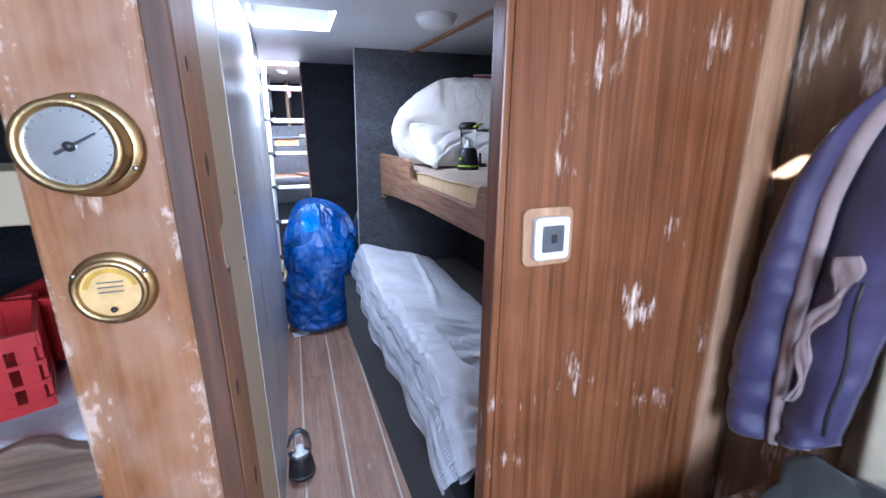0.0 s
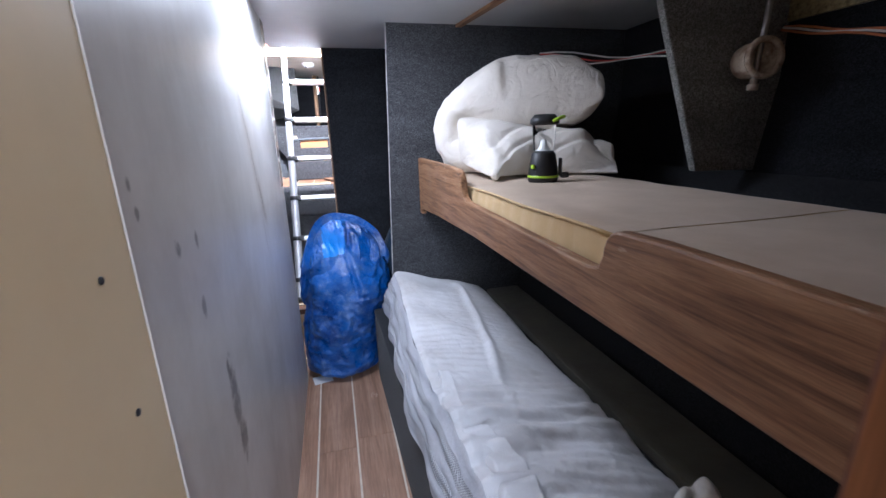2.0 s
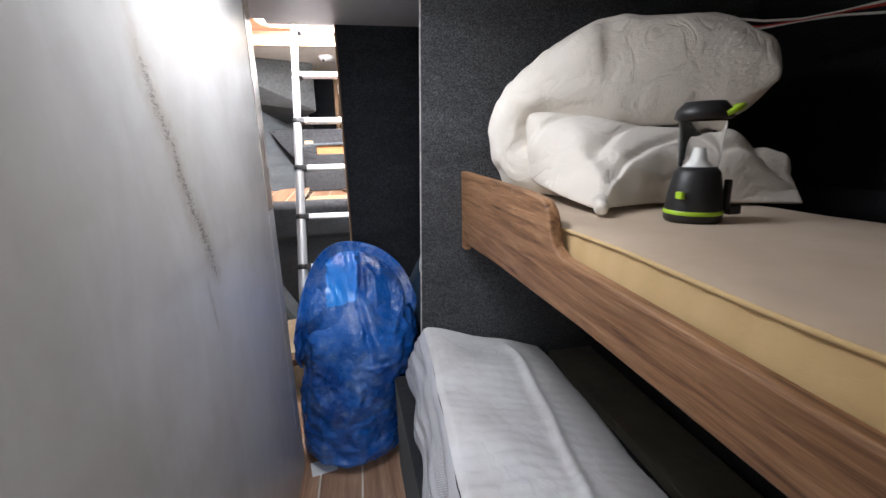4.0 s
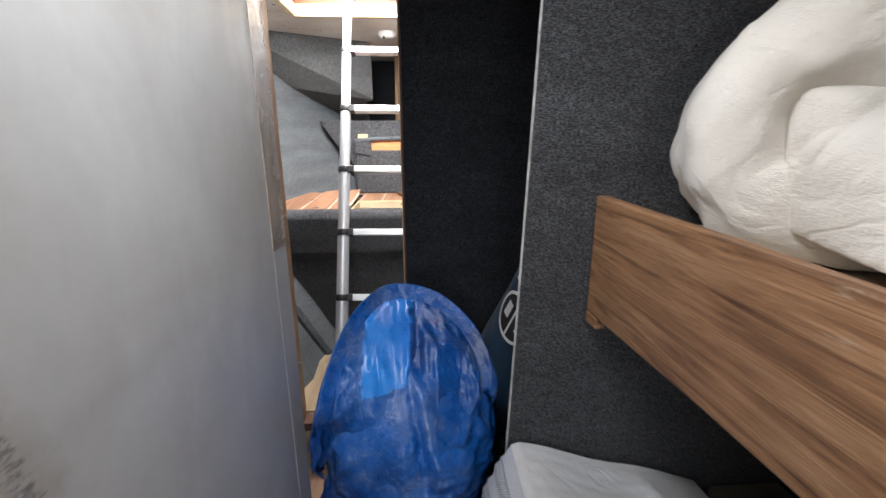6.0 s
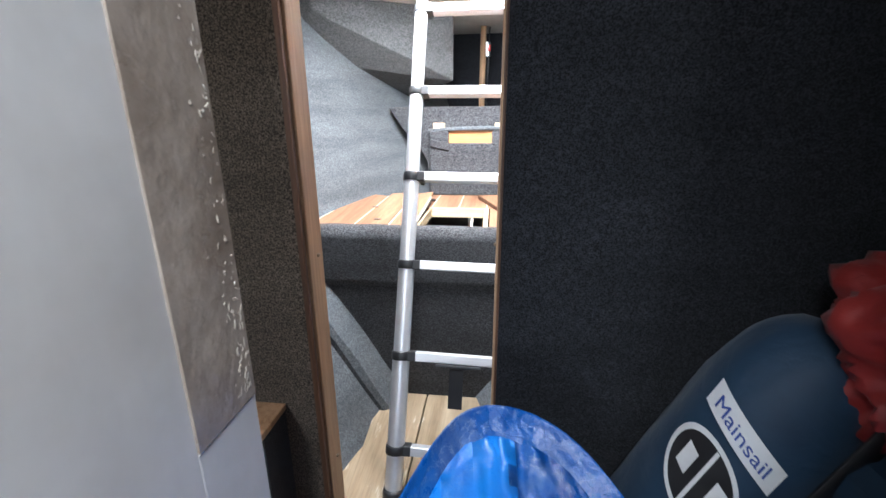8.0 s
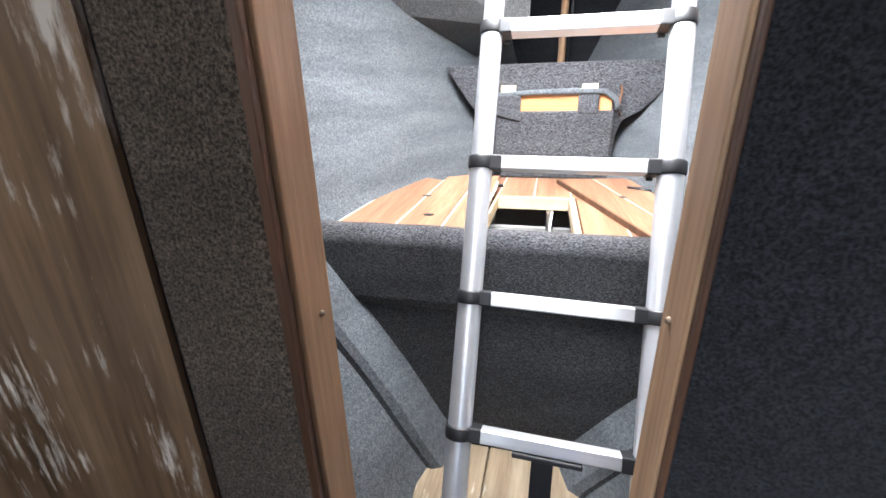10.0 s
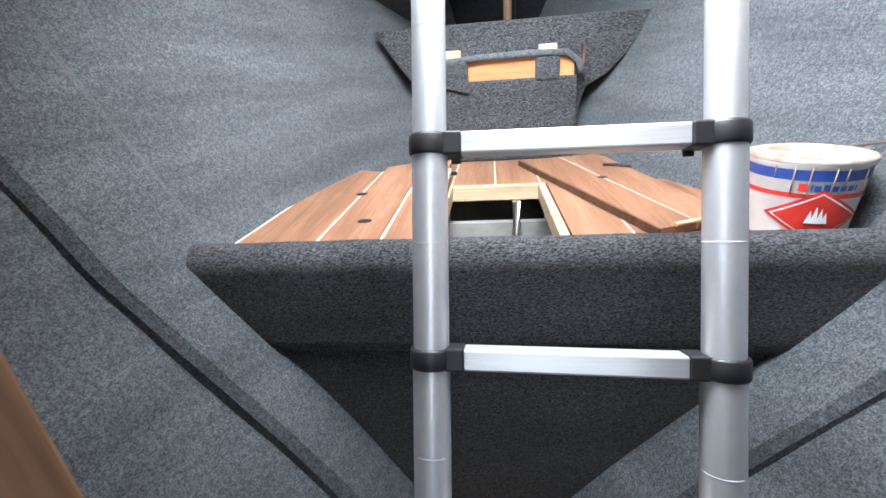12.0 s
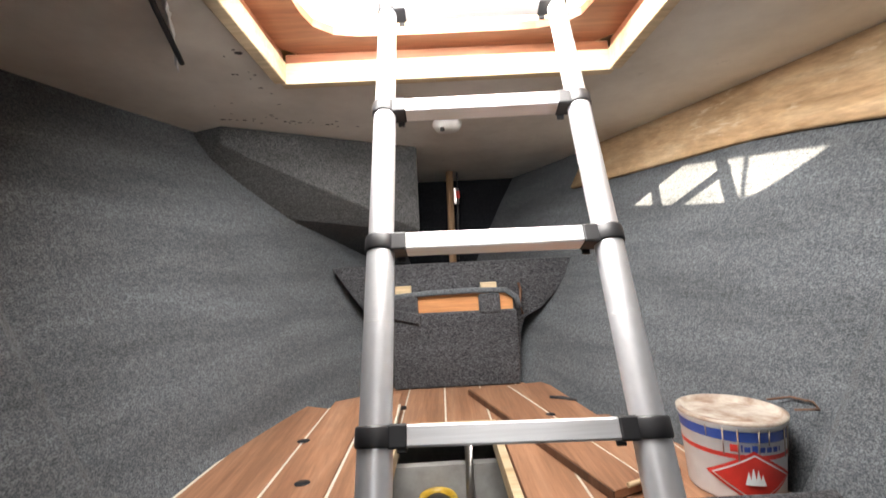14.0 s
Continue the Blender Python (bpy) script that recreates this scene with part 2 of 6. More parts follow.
M_TEAK = wood("teak_veneer", (0.115, 0.038, 0.012), (0.205, 0.076, 0.027), (0.285, 0.115, 0.044), "z", 2.6, 0.28, 0.55, (0.72, 0.58, 0.48), stretch=0.35)
def worn_post():
    """Varnished timber rubbed through to pale bare wood along its two edges and in flecks."""
    m = wood("worn_varnished_wood", (0.225, 0.088, 0.030), (0.33, 0.148, 0.058), (0.41, 0.21, 0.10), "z", 0.55, 0.33, 0.35, (0.62, 0.46, 0.34))
    nt = m.node_tree
    b = nt.nodes["Principled BSDF"]
    col = b.inputs["Base Color"].links[0].from_socket
    v = coords(nt)
    sp = nt.nodes.new("ShaderNodeSeparateXYZ")
    nt.links.new(v, sp.inputs[0])
    side = arith(nt, "MULTIPLY", arith(nt, "ABSOLUTE", arith(nt, "SUBTRACT", sp.outputs["X"], 0.4885)), 12.0)
    edge = ramp(nt, side, [(0.45, G(0.0)), (0.72, G(0.55)), (0.98, G(1.0))])
    area = noise_node(nt, coords(nt, (1, 1, 0.6)), 13.0, 3.0, 0.5)
    fleck = noise_node(nt, coords(nt, (1, 1, 0.55)), 75.0, 7.0, 0.7)
    amount = arith(nt, "ADD", arith(nt, "MULTIPLY", fleck, 0.6), arith(nt, "ADD", arith(nt, "MULTIPLY", area, 0.42), arith(nt, "MULTIPLY", edge, 0.13)))
    col = blend(nt, ramp(nt, area, [(0.42, G(0.0)), (0.68, G(0.45))]), col, (0.44, 0.30, 0.21))
    col = blend(nt, ramp(nt, amount, [(0.635, G(0)), (0.70, G(0.75))]), col, (0.64, 0.50, 0.40))
    nt.links.new(col, b.inputs["Base Color"])
    return m


M_POST = worn_post()
M_PINE = wood("knotty_pine", (0.34, 0.155, 0.065), (0.50, 0.265, 0.125), (0.60, 0.36, 0.19), "z", 0.45, 0.45, 0.3)
M_EDGE = wood("bare_wood_edge", (0.26, 0.13, 0.06), (0.42, 0.24, 0.13), (0.54, 0.34, 0.2), "z", 0.8, 0.5, 0.3)
M_OLD = wood("stained_old_plywood", (0.07, 0.042, 0.024), (0.21, 0.13, 0.075), (0.34, 0.23, 0.145), "z", 0.5, 0.35, 1.0, (0.66, 0.6, 0.54))
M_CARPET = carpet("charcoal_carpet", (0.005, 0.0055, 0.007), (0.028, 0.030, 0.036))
M_CARPET_GREY = carpet("grey_hull_carpet", (0.062, 0.071, 0.080), (0.165, 0.180, 0.194), 300.0, 0.34)
# Brownish, and lightened so the bulkhead's port side looks lit.
M_CARPET_LIT_PORT = carpet("lit_side_brownish_carpet", (0.034, 0.026, 0.020), (0.17, 0.135, 0.105), 230.0, 0.25)
M_CARPET_DUCT = carpet("dark_grey_duct_carpet", (0.04, 0.042, 0.044), (0.135, 0.138, 0.140), 260.0, 0.25)
M_CARPET_MID = carpet("mottled_grey_carpet", (0.016, 0.017, 0.020), (0.115, 0.117, 0.125), 330.0, 0.25, (0.5, 0.5, 1.3))
# Paled well beyond the carpet's own grey, so the knee panel looks lit.
M_CARPET_LIT_KNEE = carpet("lit_knee_grey_carpet", (0.15, 0.15, 0.145), (0.42, 0.42, 0.40), 230.0, 0.3)
M_WHITE = scuffed_wall()
M_CREAM = paint("cream_paint", (0.77, 0.645, 0.42), 0.45, (0.66, 0.53, 0.33), 0.4, 0.12)
M_CEIL = paint("white_headliner", (0.66, 0.66, 0.66), 0.35, (0.5, 0.5, 0.5), 0.3, 0.0)
M_DECKHEAD = paint("stained_white_deckhead", (0.74, 0.71, 0.65), 0.5, (0.45, 0.41, 0.36), 0.6, 0.3)
M_STRIP = paint("scraped_glue_strip", (0.42, 0.36, 0.31), 0.18, (0.13, 0.085, 0.055), 0.95, 0.6, 0.8, 5.0)
M_SHRED = plain("glossy_old_glue", (0.46, 0.41, 0.35), 0.12, 0.0, 0.3)
M_BUNK = wood("bunk_board_wood", (0.11, 0.048, 0.022), (0.31, 0.155, 0.074), (0.44, 0.25, 0.135), "y", 2.4, 0.45, 0.3, (0.5, 0.36, 0.25), relief=1.0)
M_PLANK = wood("teak_floor_plank", (0.22, 0.115, 0.07), (0.36, 0.21, 0.135), (0.46, 0.295, 0.205), "y", 0.7, 0.4, 0.2, spread=9.0)
M_LOCKER = wood("pale_teak_plank", (0.235, 0.11, 0.06), (0.35, 0.178, 0.10), (0.44, 0.25, 0.155), "y", 0.6, 0.5, 0.0, spread=9.0)
M_FRAY = plain("frayed_carpet_edge", (0.42, 0.41, 0.40), 0.9, vary=0.35)
M_CAULK = plain("cream_caulk", (0.6, 0.55, 0.46), 0.6)
M_PLY = wood("dirty_plywood", (0.23, 0.16, 0.095), (0.35, 0.26, 0.165), (0.46, 0.365, 0.25), "y", 0.5, 0.7, 0.6, (0.62, 0.55, 0.45))
M_DKWOOD = wood("dark_brown_edge", (0.055, 0.024, 0.012), (0.11, 0.05, 0.026), (0.17, 0.085, 0.045), "z", 0.8, 0.5)
M_JAMB = wood("pale_jamb_timber", (0.20, 0.11, 0.055), (0.32, 0.19, 0.105), (0.41, 0.265, 0.16), "z", 0.6, 0.55, 0.35)
M_MAHOG = wood("mahogany_coaming", (0.18, 0.06, 0.03), (0.3, 0.11, 0.055), (0.4, 0.17, 0.09), "x", 0.7, 0.4)
M_TRIMCREAM = wood("pale_hatch_trim", (0.5, 0.36, 0.2), (0.64, 0.5, 0.32), (0.72, 0.6, 0.42), "x", 0.5, 0.5)
M_DUVET = cloth("white_duvet_cotton", (0.78, 0.73, 0.665), (0.70, 0.645, 0.57), 420, 1.0, blotch=4.0)
M_SHEET = cloth("white_quilted_cover", (0.66, 0.66, 0.68), (0.52, 0.51, 0.51), 300, 0.5, blotch=6.0)
M_MESH = paint("mesh_border_fabric", (0.55, 0.56, 0.6), 0.8, (0.42, 0.43, 0.46), 0.8, 0, 0.4, 200.0)
def dotted():
    m, nt, b = material("dotted_mesh_stripe")
    sp = nt.nodes.new("ShaderNodeSeparateXYZ")
    nt.links.new(coords(nt), sp.inputs[0])
    wave = [arith(nt, "SINE", arith(nt, "MULTIPLY", sp.outputs[a], 900.0)) for a in ("Y", "Z")]
    dots = arith(nt, "MULTIPLY", wave[0], wave[1])
    col = ramp(nt, arith(nt, "ADD", arith(nt, "MULTIPLY", dots, 0.5), 0.5), [(0.45, (0.56, 0.57, 0.6)), (0.65, (0.16, 0.165, 0.18))])
    nt.links.new(col, b.inputs["Base Color"])
    b.inputs["Roughness"].default_value = 0.85
    return m


M_STRIPE = dotted()
M_FOAM = cloth("tan_foam_cover", (0.62, 0.435, 0.21), (0.54, 0.36, 0.16), 600, 0.2, blotch=5.0)
M_FOAMTOP = cloth("beige_cushion_top", (0.52, 0.40, 0.29), (0.43, 0.32, 0.22), 600, 0.15, blotch=5.0)
M_ALU = brushed("brushed_aluminium", (0.80, 0.81, 0.83), 0.42, "x")
M_ALUZ = plain("anodised_tube", (0.76, 0.77, 0.80), 0.40, 0.72, 0.05)
M_BLACK = plain("black_plastic", (0.018, 0.018, 0.02), 0.45)
M_GREYP = plain("grey_plastic", (0.09, 0.1, 0.11), 0.4)
M_WHITEP = plain("white_plastic", (0.72, 0.72, 0.7), 0.35, vary=0.05)
M_BRASS = plain("tarnished_brass", (0.44, 0.33, 0.16), 0.36, 1.0, 0.25)
M_DIAL = plain("silvered_dial", (0.74, 0.78, 0.78), 0.22, 0.85, 0.05)
M_AMBER = plain("amber_dial", (0.62, 0.42, 0.18), 0.35, 0.0, 0.2)
M_YELLOW = plain("yellow_plastic", (0.46, 0.29, 0.03), 0.45, vary=0.3)
M_LIME = plain("lime_plastic", (0.42, 0.68, 0.04), 0.4)
M_GLASS = clear("clear_plastic")
M_RED = cloth("red_plastic_or_cloth", (0.30, 0.018, 0.015), (0.19, 0.011, 0.009), 500, 0.3, 0.5, 0.1)
M_CRATE = plain("red_crate_plastic", (0.5, 0.03, 0.03), 0.4)
M_NAVY = cloth("navy_sailcloth", (0.010, 0.040, 0.082), (0.006, 0.027, 0.06), 700, 0.3, 0.6, 0.15)
M_JACKET = cloth("purple_navy_nylon", (0.055, 0.044, 0.112), (0.038, 0.032, 0.08), 700, 0.3, 0.4, 0.25)
M_JPIPE = cloth("worn_grey_piping", (0.34, 0.26, 0.25), (0.22, 0.17, 0.17), 700, 0.4, 0.8)
M_KHAKI = cloth("khaki_cotton", (0.42, 0.36, 0.25), (0.33, 0.28, 0.19), 600, 0.4)
M_DARKCLOTH = cloth("dark_green_cloth", (0.03, 0.035, 0.03), (0.018, 0.02, 0.018), 600, 0.4)
M_OLIVE = cloth("drab_olive_cloth", (0.085, 0.078, 0.05), (0.055, 0.05, 0.035), 600, 0.3)
M_LABELW = plain("white_label", (0.72, 0.73, 0.74), 0.5, vary=0.06)
M_LABELR = plain("red_label", (0.62, 0.04, 0.03), 0.45)
M_LABELB = plain("blue_label", (0.03, 0.07, 0.3), 0.45)
M_TIN = paint("rusty_paint_lid", (0.50, 0.46, 0.40), 0.4, (0.17, 0.075, 0.035), 0.95, 0, 0.5, 17.0)
M_ORANGE = wood("orange_bare_ply", (0.5, 0.2, 0.07), (0.62, 0.28, 0.11), (0.7, 0.36, 0.16), "x", 0.6, 0.6)
M_RUST = paint("rusty_fitting", (0.66, 0.56, 0.44), 0.5, (0.22, 0.10, 0.05), 0.95, 0, 0.6, 34.0)
M_STEEL = plain("dull_steel", (0.55, 0.54, 0.52), 0.35, 1.0)
M_SCREW = plain("dull_brown_screw", (0.20, 0.15, 0.11), 0.5, 0.6)
M_GOLD = paint("foil_faced_insulation", (0.42, 0.33, 0.16), 0.3, (0.10, 0.07, 0.03), 0.95, 0, 1.0, 60.0, 0.5)
M_BILGE = paint("grey_bilge_paint", (0.34, 0.34, 0.33), 0.5, (0.14, 0.13, 0.12), 0.8, 0.5, 0.2, 6.0)
M_WIRE_R = plain("red_wire", (0.5, 0.03, 0.02), 0.5)
M_WIRE_O = plain("orange_wire", (0.55, 0.16, 0.05), 0.5)
M_WIRE_W = plain("white_wire", (0.7, 0.68, 0.64), 0.5)


def facets(nt, vec, scale):
    """Flat cells, each tilted its own way, like crumpled stiff sheet."""
    vo = nt.nodes.new("ShaderNodeTexVoronoi")
    vo.inputs["Scale"].default_value = scale
    nt.links.new(vec, vo.inputs["Vector"])

    def vmath(op, a, b):
        n = nt.nodes.new("ShaderNodeVectorMath")
        n.operation = op
        for sock, q in zip(n.inputs, (a, b)):
            if hasattr(q, "is_output"):
                nt.links.new(q, sock)
            else:
                sock.default_value = q
        return n
    away = vmath("SUBTRACT", vec, vo.outputs["Position"]).outputs[0]
    tilt = vmath("SUBTRACT", vo.outputs["Color"], (0.5, 0.5, 0.5)).outputs[0]
    return arith(nt, "MULTIPLY", vmath("DOT_PRODUCT", away, tilt).outputs["Value"], scale)


def tarp(name, deep, bright, dusty, relief):
    m, nt, b = material(name)
    v = coords(nt)
    n = noise_node(nt, v, 5.0, 5.0, 0.6, 0.4)
    col = ramp(nt, n, [(0.3, deep), (0.6, bright)])
    dust = noise_node(nt, v, 8.0, 9.0, 0.78)
    crack = arith(nt, "ABSOLUTE", arith(nt, "SUBTRACT", noise_node(nt, v, 11.0, 6.0, 0.62, 1.5), 0.5))
    col = blend(nt, ramp(nt, dust, [(0.50, G(0)), (0.70, G(dusty))]), col, (0.17, 0.24, 0.38))
    where = ramp(nt, dust, [(0.42, G(0)), (0.56, G(1))])
    col = blend(nt, arith(nt, "MULTIPLY", arith(nt, "MULTIPLY", ramp(nt, crack, [(0.0, G(1)), (0.014, G(0))]), where), 0.6 * dusty), col, (0.40, 0.46, 0.56))
    nt.links.new(col, b.inputs["Base Color"])
    nt.links.new(ramp(nt, dust, [(0.4, G(0.24)), (0.7, G(0.5))]), b.inputs["Roughness"])
    wn = nt.nodes.new("ShaderNodeTexNoise")
    wn.inputs["Scale"].default_value = 7.0
    nt.links.new(v, wn.inputs["Vector"])
    ws = nt.nodes.new("ShaderNodeVectorMath")
    ws.operation = "SCALE"
    ws.inputs["Scale"].default_value = 0.10
    nt.links.new(wn.outputs["Color"], ws.inputs[0])
    vw = nt.nodes.new("ShaderNodeVectorMath")
    vw.operation = "ADD"
    nt.links.new(v, vw.inputs[0])
    nt.links.new(ws.outputs[0], vw.inputs[1])
    hgt = arith(nt, "ADD", facets(nt, vw.outputs[0], 9.0), arith(nt, "MULTIPLY", facets(nt, vw.outputs[0], 21.0), 0.4))
    hgt = arith(nt, "ADD", hgt, arith(nt, "MULTIPLY", noise_node(nt, v, 60.0, 4.0, 0.6), 0.15))
    bump(nt, b, hgt, relief, 0.028)
    return m


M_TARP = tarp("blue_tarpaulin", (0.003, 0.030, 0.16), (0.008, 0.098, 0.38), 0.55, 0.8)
# Cleaner cloth, its blue also brightened for the light it catches.
M_PANEL = tarp("clean_lit_tarpaulin", (0.008, 0.13, 0.52), (0.016, 0.23, 0.72), 0.15, 0.3)

# ---- mesh helpers ----
def thing(name, at, label, category, group="", kind=""):
    e = new(name)
    e.location = at
    e.empty_display_size = 0.05
    return tagged(e, label, category, group, kind)


def part(name, bm, mat, parent=None, label=""):
    """Links a bmesh, made in world metres, as one mesh object, under a thing or a part if given."""
    me = bpy.data.meshes.new(name)
    bmesh.ops.recalc_face_normals(bm, faces=bm.faces[:])
    bm.to_mesh(me)
    bm.free()
    for m in mat if isinstance(mat, (list, tuple)) else [mat]:
        me.materials.append(m)
    ob = new(name, me)
    if parent is not None:
        root = parent
        off = Vector()
        while root is not None:
            off += root.location
            root = root.parent
        ob.parent = parent
        ob.location = -off if parent.parent is None else Vector()
        if parent.parent is not None:
            ob.location = Vector()
    if label:
        ob["label"] = label
    return ob


def solo(name, bm, mat, label="", category="", kind="", group=""):
    return tagged(part(name, bm, mat), label, category, group, kind)


def box(x0, x1, y0, y1, z0, z1, bevel=0.0, seg=2, bm=None):
    own = bm is None
    b2 = bmesh.new()
    r = bmesh.ops.create_cube(b2, size=1.0)
    for v in r["verts"]:
        v.co = Vector(((x0 + x1) / 2 + v.co.x * (x1 - x0), (y0 + y1) / 2 + v.co.y * (y1 - y0), (z0 + z1) / 2 + v.co.z * (z1 - z0)))
    if bevel:
        bmesh.ops.bevel(b2, geom=b2.edges[:], offset=bevel, segments=seg, profile=0.5, affect="EDGES")
    if own:
        return b2
    join(bm, b2)
    return bm


def join(bm, other):
    me = bpy.data.meshes.new("tmp")
    other.to_mesh(me)
    other.free()
    bm.from_mesh(me)
    bpy.data.meshes.remove(me)
    return bm


def moved(bm, m):
    bmesh.ops.transform(bm, matrix=m, verts=bm.verts[:])
    return bm


def prism(pts, axis, a0, a1, bevel=0.0, seg=2):
    """A flat outline, in the two axes left over, drawn out along axis from a0 to a1."""
    bm = bmesh.new()

    def p3(p, a):
        return {"x": (a, p[0], p[1]), "y": (p[0], a, p[1]), "z": (p[0], p[1], a)}[axis]
    f = bm.faces.new([bm.verts.new(p3(p, a0)) for p in pts])
    r = bmesh.ops.extrude_face_region(bm, geom=[f])
    d = Vector(p3((0, 0), a1 - a0))
    for v in [g for g in r["geom"] if isinstance(g, bmesh.types.BMVert)]:
        v.co += d
    if bevel:
        bmesh.ops.bevel(bm, geom=bm.edges[:], offset=bevel, segments=seg, profile=0.5, affect="EDGES")
    return bm


def lathe(profile, at, n=32, way=(0, 0, 1), scale=(1, 1)):
    """Turns (radius, height) pairs round an axis through at that points along way."""
    bm = bmesh.new()
    q = Vector((0, 0, 1)).rotation_difference(Vector(way)).to_matrix().to_4x4()
    rings = []
    for r, h in profile:
        if r < 1e-5:
            rings.append([bm.verts.new((0, 0, h))])
        else:
            rings.append([bm.verts.new((r * scale[0] * math.cos(2 * math.pi * i / n), r * scale[1] * math.sin(2 * math.pi * i / n), h)) for i in range(n)])
    for a, b in zip(rings, rings[1:]):
        for i in range(n):
            j = (i + 1) % n
            if len(a) == 1 and len(b) == 1:
                continue
            if len(a) == 1:
                f = bm.faces.new((a[0], b[i], b[j]))
            elif len(b) == 1:
                f = bm.faces.new((a[i], a[j], b[0]))
            else:
                f = bm.faces.new((a[i], a[j], b[j], b[i]))
            f.smooth = True
    moved(bm, Matrix.Translation(at) @ q)
    return bm


def tube(points, r, n=10):
    bm = bmesh.new()
    pts = [Vector(p) for p in points]
    rings = []
    for i, p in enumerate(pts):
        d = (pts[min(i + 1, len(pts) - 1)] - pts[max(i - 1, 0)]).normalized()
        q = Vector((0, 0, 1)).rotation_difference(d).to_matrix()
        rr = r[i] if isinstance(r, (list, tuple)) else r
        rings.append([bm.verts.new(p + q @ Vector((rr * math.cos(2 * math.pi * k / n), rr * math.sin(2 * math.pi * k / n), 0))) for k in range(n)])
    for a, b in zip(rings, rings[1:]):
        for k in range(n):
            f = bm.faces.new((a[k], a[(k + 1) % n], b[(k + 1) % n], b[k]))
            f.smooth = True
    bm.faces.new(rings[0][::-1])
    bm.faces.new(rings[-1])
    return bm


def sheet(fn, nu, nv, wrap=False, thick=None):
    """A grid of points fn(u, v) with u, v from 0 to 1."""
    bm = bmesh.new()
    vs = [[bm.verts.new(fn(i / nu, j / nv)) for j in range(nv + 1)] for i in range(nu + (0 if wrap else 1))]
    for i in range(nu):
        for j in range(nv):
            k = (i + 1) % len(vs)
            f = bm.faces.new((vs[i][j], vs[k][j], vs[k][j + 1], vs[i][j + 1]))
            f.smooth = True
    if thick:
        bmesh.ops.recalc_face_normals(bm, faces=bm.faces[:])
        r = bmesh.ops.solidify(bm, geom=bm.faces[:], thickness=thick)
        for f in bm.faces:
            f.smooth = True
    return bm


def ns(x, y, z, s=1.0):
    return noise.noise(Vector((x * s, y * s, z * s)))


def smoothstep(a, b, x):
    t = max(0.0, min(1.0, (x - a) / (b - a)))
    return t * t * (3 - 2 * t)

# ---- saloon end: bulkhead, posts, shell ----
def spline(pts, n):
    """n + 1 places along a smooth line through the points."""
    out = []
    m = len(pts) - 1
    for k in range(n + 1):
        s = k / n * m
        i = min(int(s), m - 1)
        f = s - i
        p0, p1, p2, p3 = pts[max(i - 1, 0)], pts[i], pts[i + 1], pts[min(i + 2, m)]
        out.append(tuple(0.5 * (2 * b + (c - a) * f + (2 * a - 5 * b + 4 * c - d) * f * f + (3 * b - a - 3 * c + d) * f ** 3) for a, b, c, d in zip(p0, p1, p2, p3)))
    return out


def structure(name, bm, mat, label, category):
    return solo(name, bm, mat, label, category, "structure")


XL, XR = -0.95, 2.55
structure("saloon_floor", box(XL, 1.86, 1.9, 4.07, -0.05, 0.0), M_PLANK, "worn teak floor of the saloon", "floor")
# Out of view; the small slit is added to cast the starboard sun spot.
bm = box(XL, 0.40, 1.9, 4.07, 1.86, 1.88)
box(0.53, 1.9, 1.9, 4.07, 1.86, 1.88, bm=bm)
box(0.40, 0.53, 1.9, 3.14, 1.86, 1.88, bm=bm)
box(0.40, 0.53, 3.205, 4.07, 1.86, 1.88, bm=bm)
structure("saloon_ceiling", bm, M_CEIL, "white saloon headliner with a slit added for the sun spot", "ceiling")
structure("wall_saloon_port", box(XL - 0.05, XL, 1.9, 6.74, 0.0, 1.92), M_OLD, "stained plywood hull side in the saloon", "wall")
structure("wall_saloon_starboard", box(1.8, 1.86, 1.9, 4.07, 0.0, 1.86), M_OLD, "water-stained bare plywood hull side with peeling paint", "wall")
bm = box(XL, 0.3, 1.85, 1.9, 0, 1.86)
box(1.2, 1.8, 1.85, 1.9, 0, 1.86, bm=bm)
box(0.3, 1.2, 1.85, 1.9, 0, 0.95, bm=bm)
structure("wall_companionway", bm, M_OLD, "plywood bulkhead with the companionway opening", "wall")

teak = structure("wall_switch_bulkhead", prism([(1.066, 0), (1.115, 1.86), (1.69, 1.86), (1.655, 0)], "y", 4.07, 4.105), M_TEAK,
                 "glossy teak veneer bulkhead with scuffed white patches", "wall")
structure("wall_switch_bulkhead_outer", prism([(1.745, 0), (1.78, 1.86), (2.55, 1.86), (2.55, 0)], "y", 4.075, 4.105), M_OLD,
          "stained plywood beside the teak bulkhead", "wall")
structure("trim_bulkhead_batten", prism([(1.655, 0), (1.69, 1.86), (1.78, 1.86), (1.745, 0)], "y", 4.06, 4.105, 0.003), M_EDGE,
          "pale worn wooden batten beside the teak bulkhead", "trim")
structure("trim_doorway_starboard", prism([(1.046, 0), (1.096, 1.86), (1.113, 1.86), (1.064, 0)], "y", 4.066, 4.116, 0.004), M_TEAK,
          "scuffed bare wood edging of the cabin doorway", "trim")
structure("trim_post", box(0.405, 0.572, 4.07, 4.14, 0, 1.86, 0.006), M_POST, "worn varnished wooden post between two cabin doorways", "post")
bm = prism([(4.072, 0), (4.238, 0), (4.238, 1.047), (4.215, 1.049), (4.192, 1.056), (4.192, 1.118), (4.238, 1.131), (4.238, 1.86), (4.072, 1.86)], "x", 0.574, 0.606, 0.003)
structure("trim_doorway_port", bm, M_PINE, "knotty pine doorway lining with a notch for a latch", "trim")
# Solid black piece in place of the recess's shade.
structure("trim_lining_gap_shade", box(0.598, 0.6065, 4.206, 4.232, 1.034, 1.0455, 0.001), M_BLACK, "black piece standing in for the shade in the gap at the latch notch", "trim")
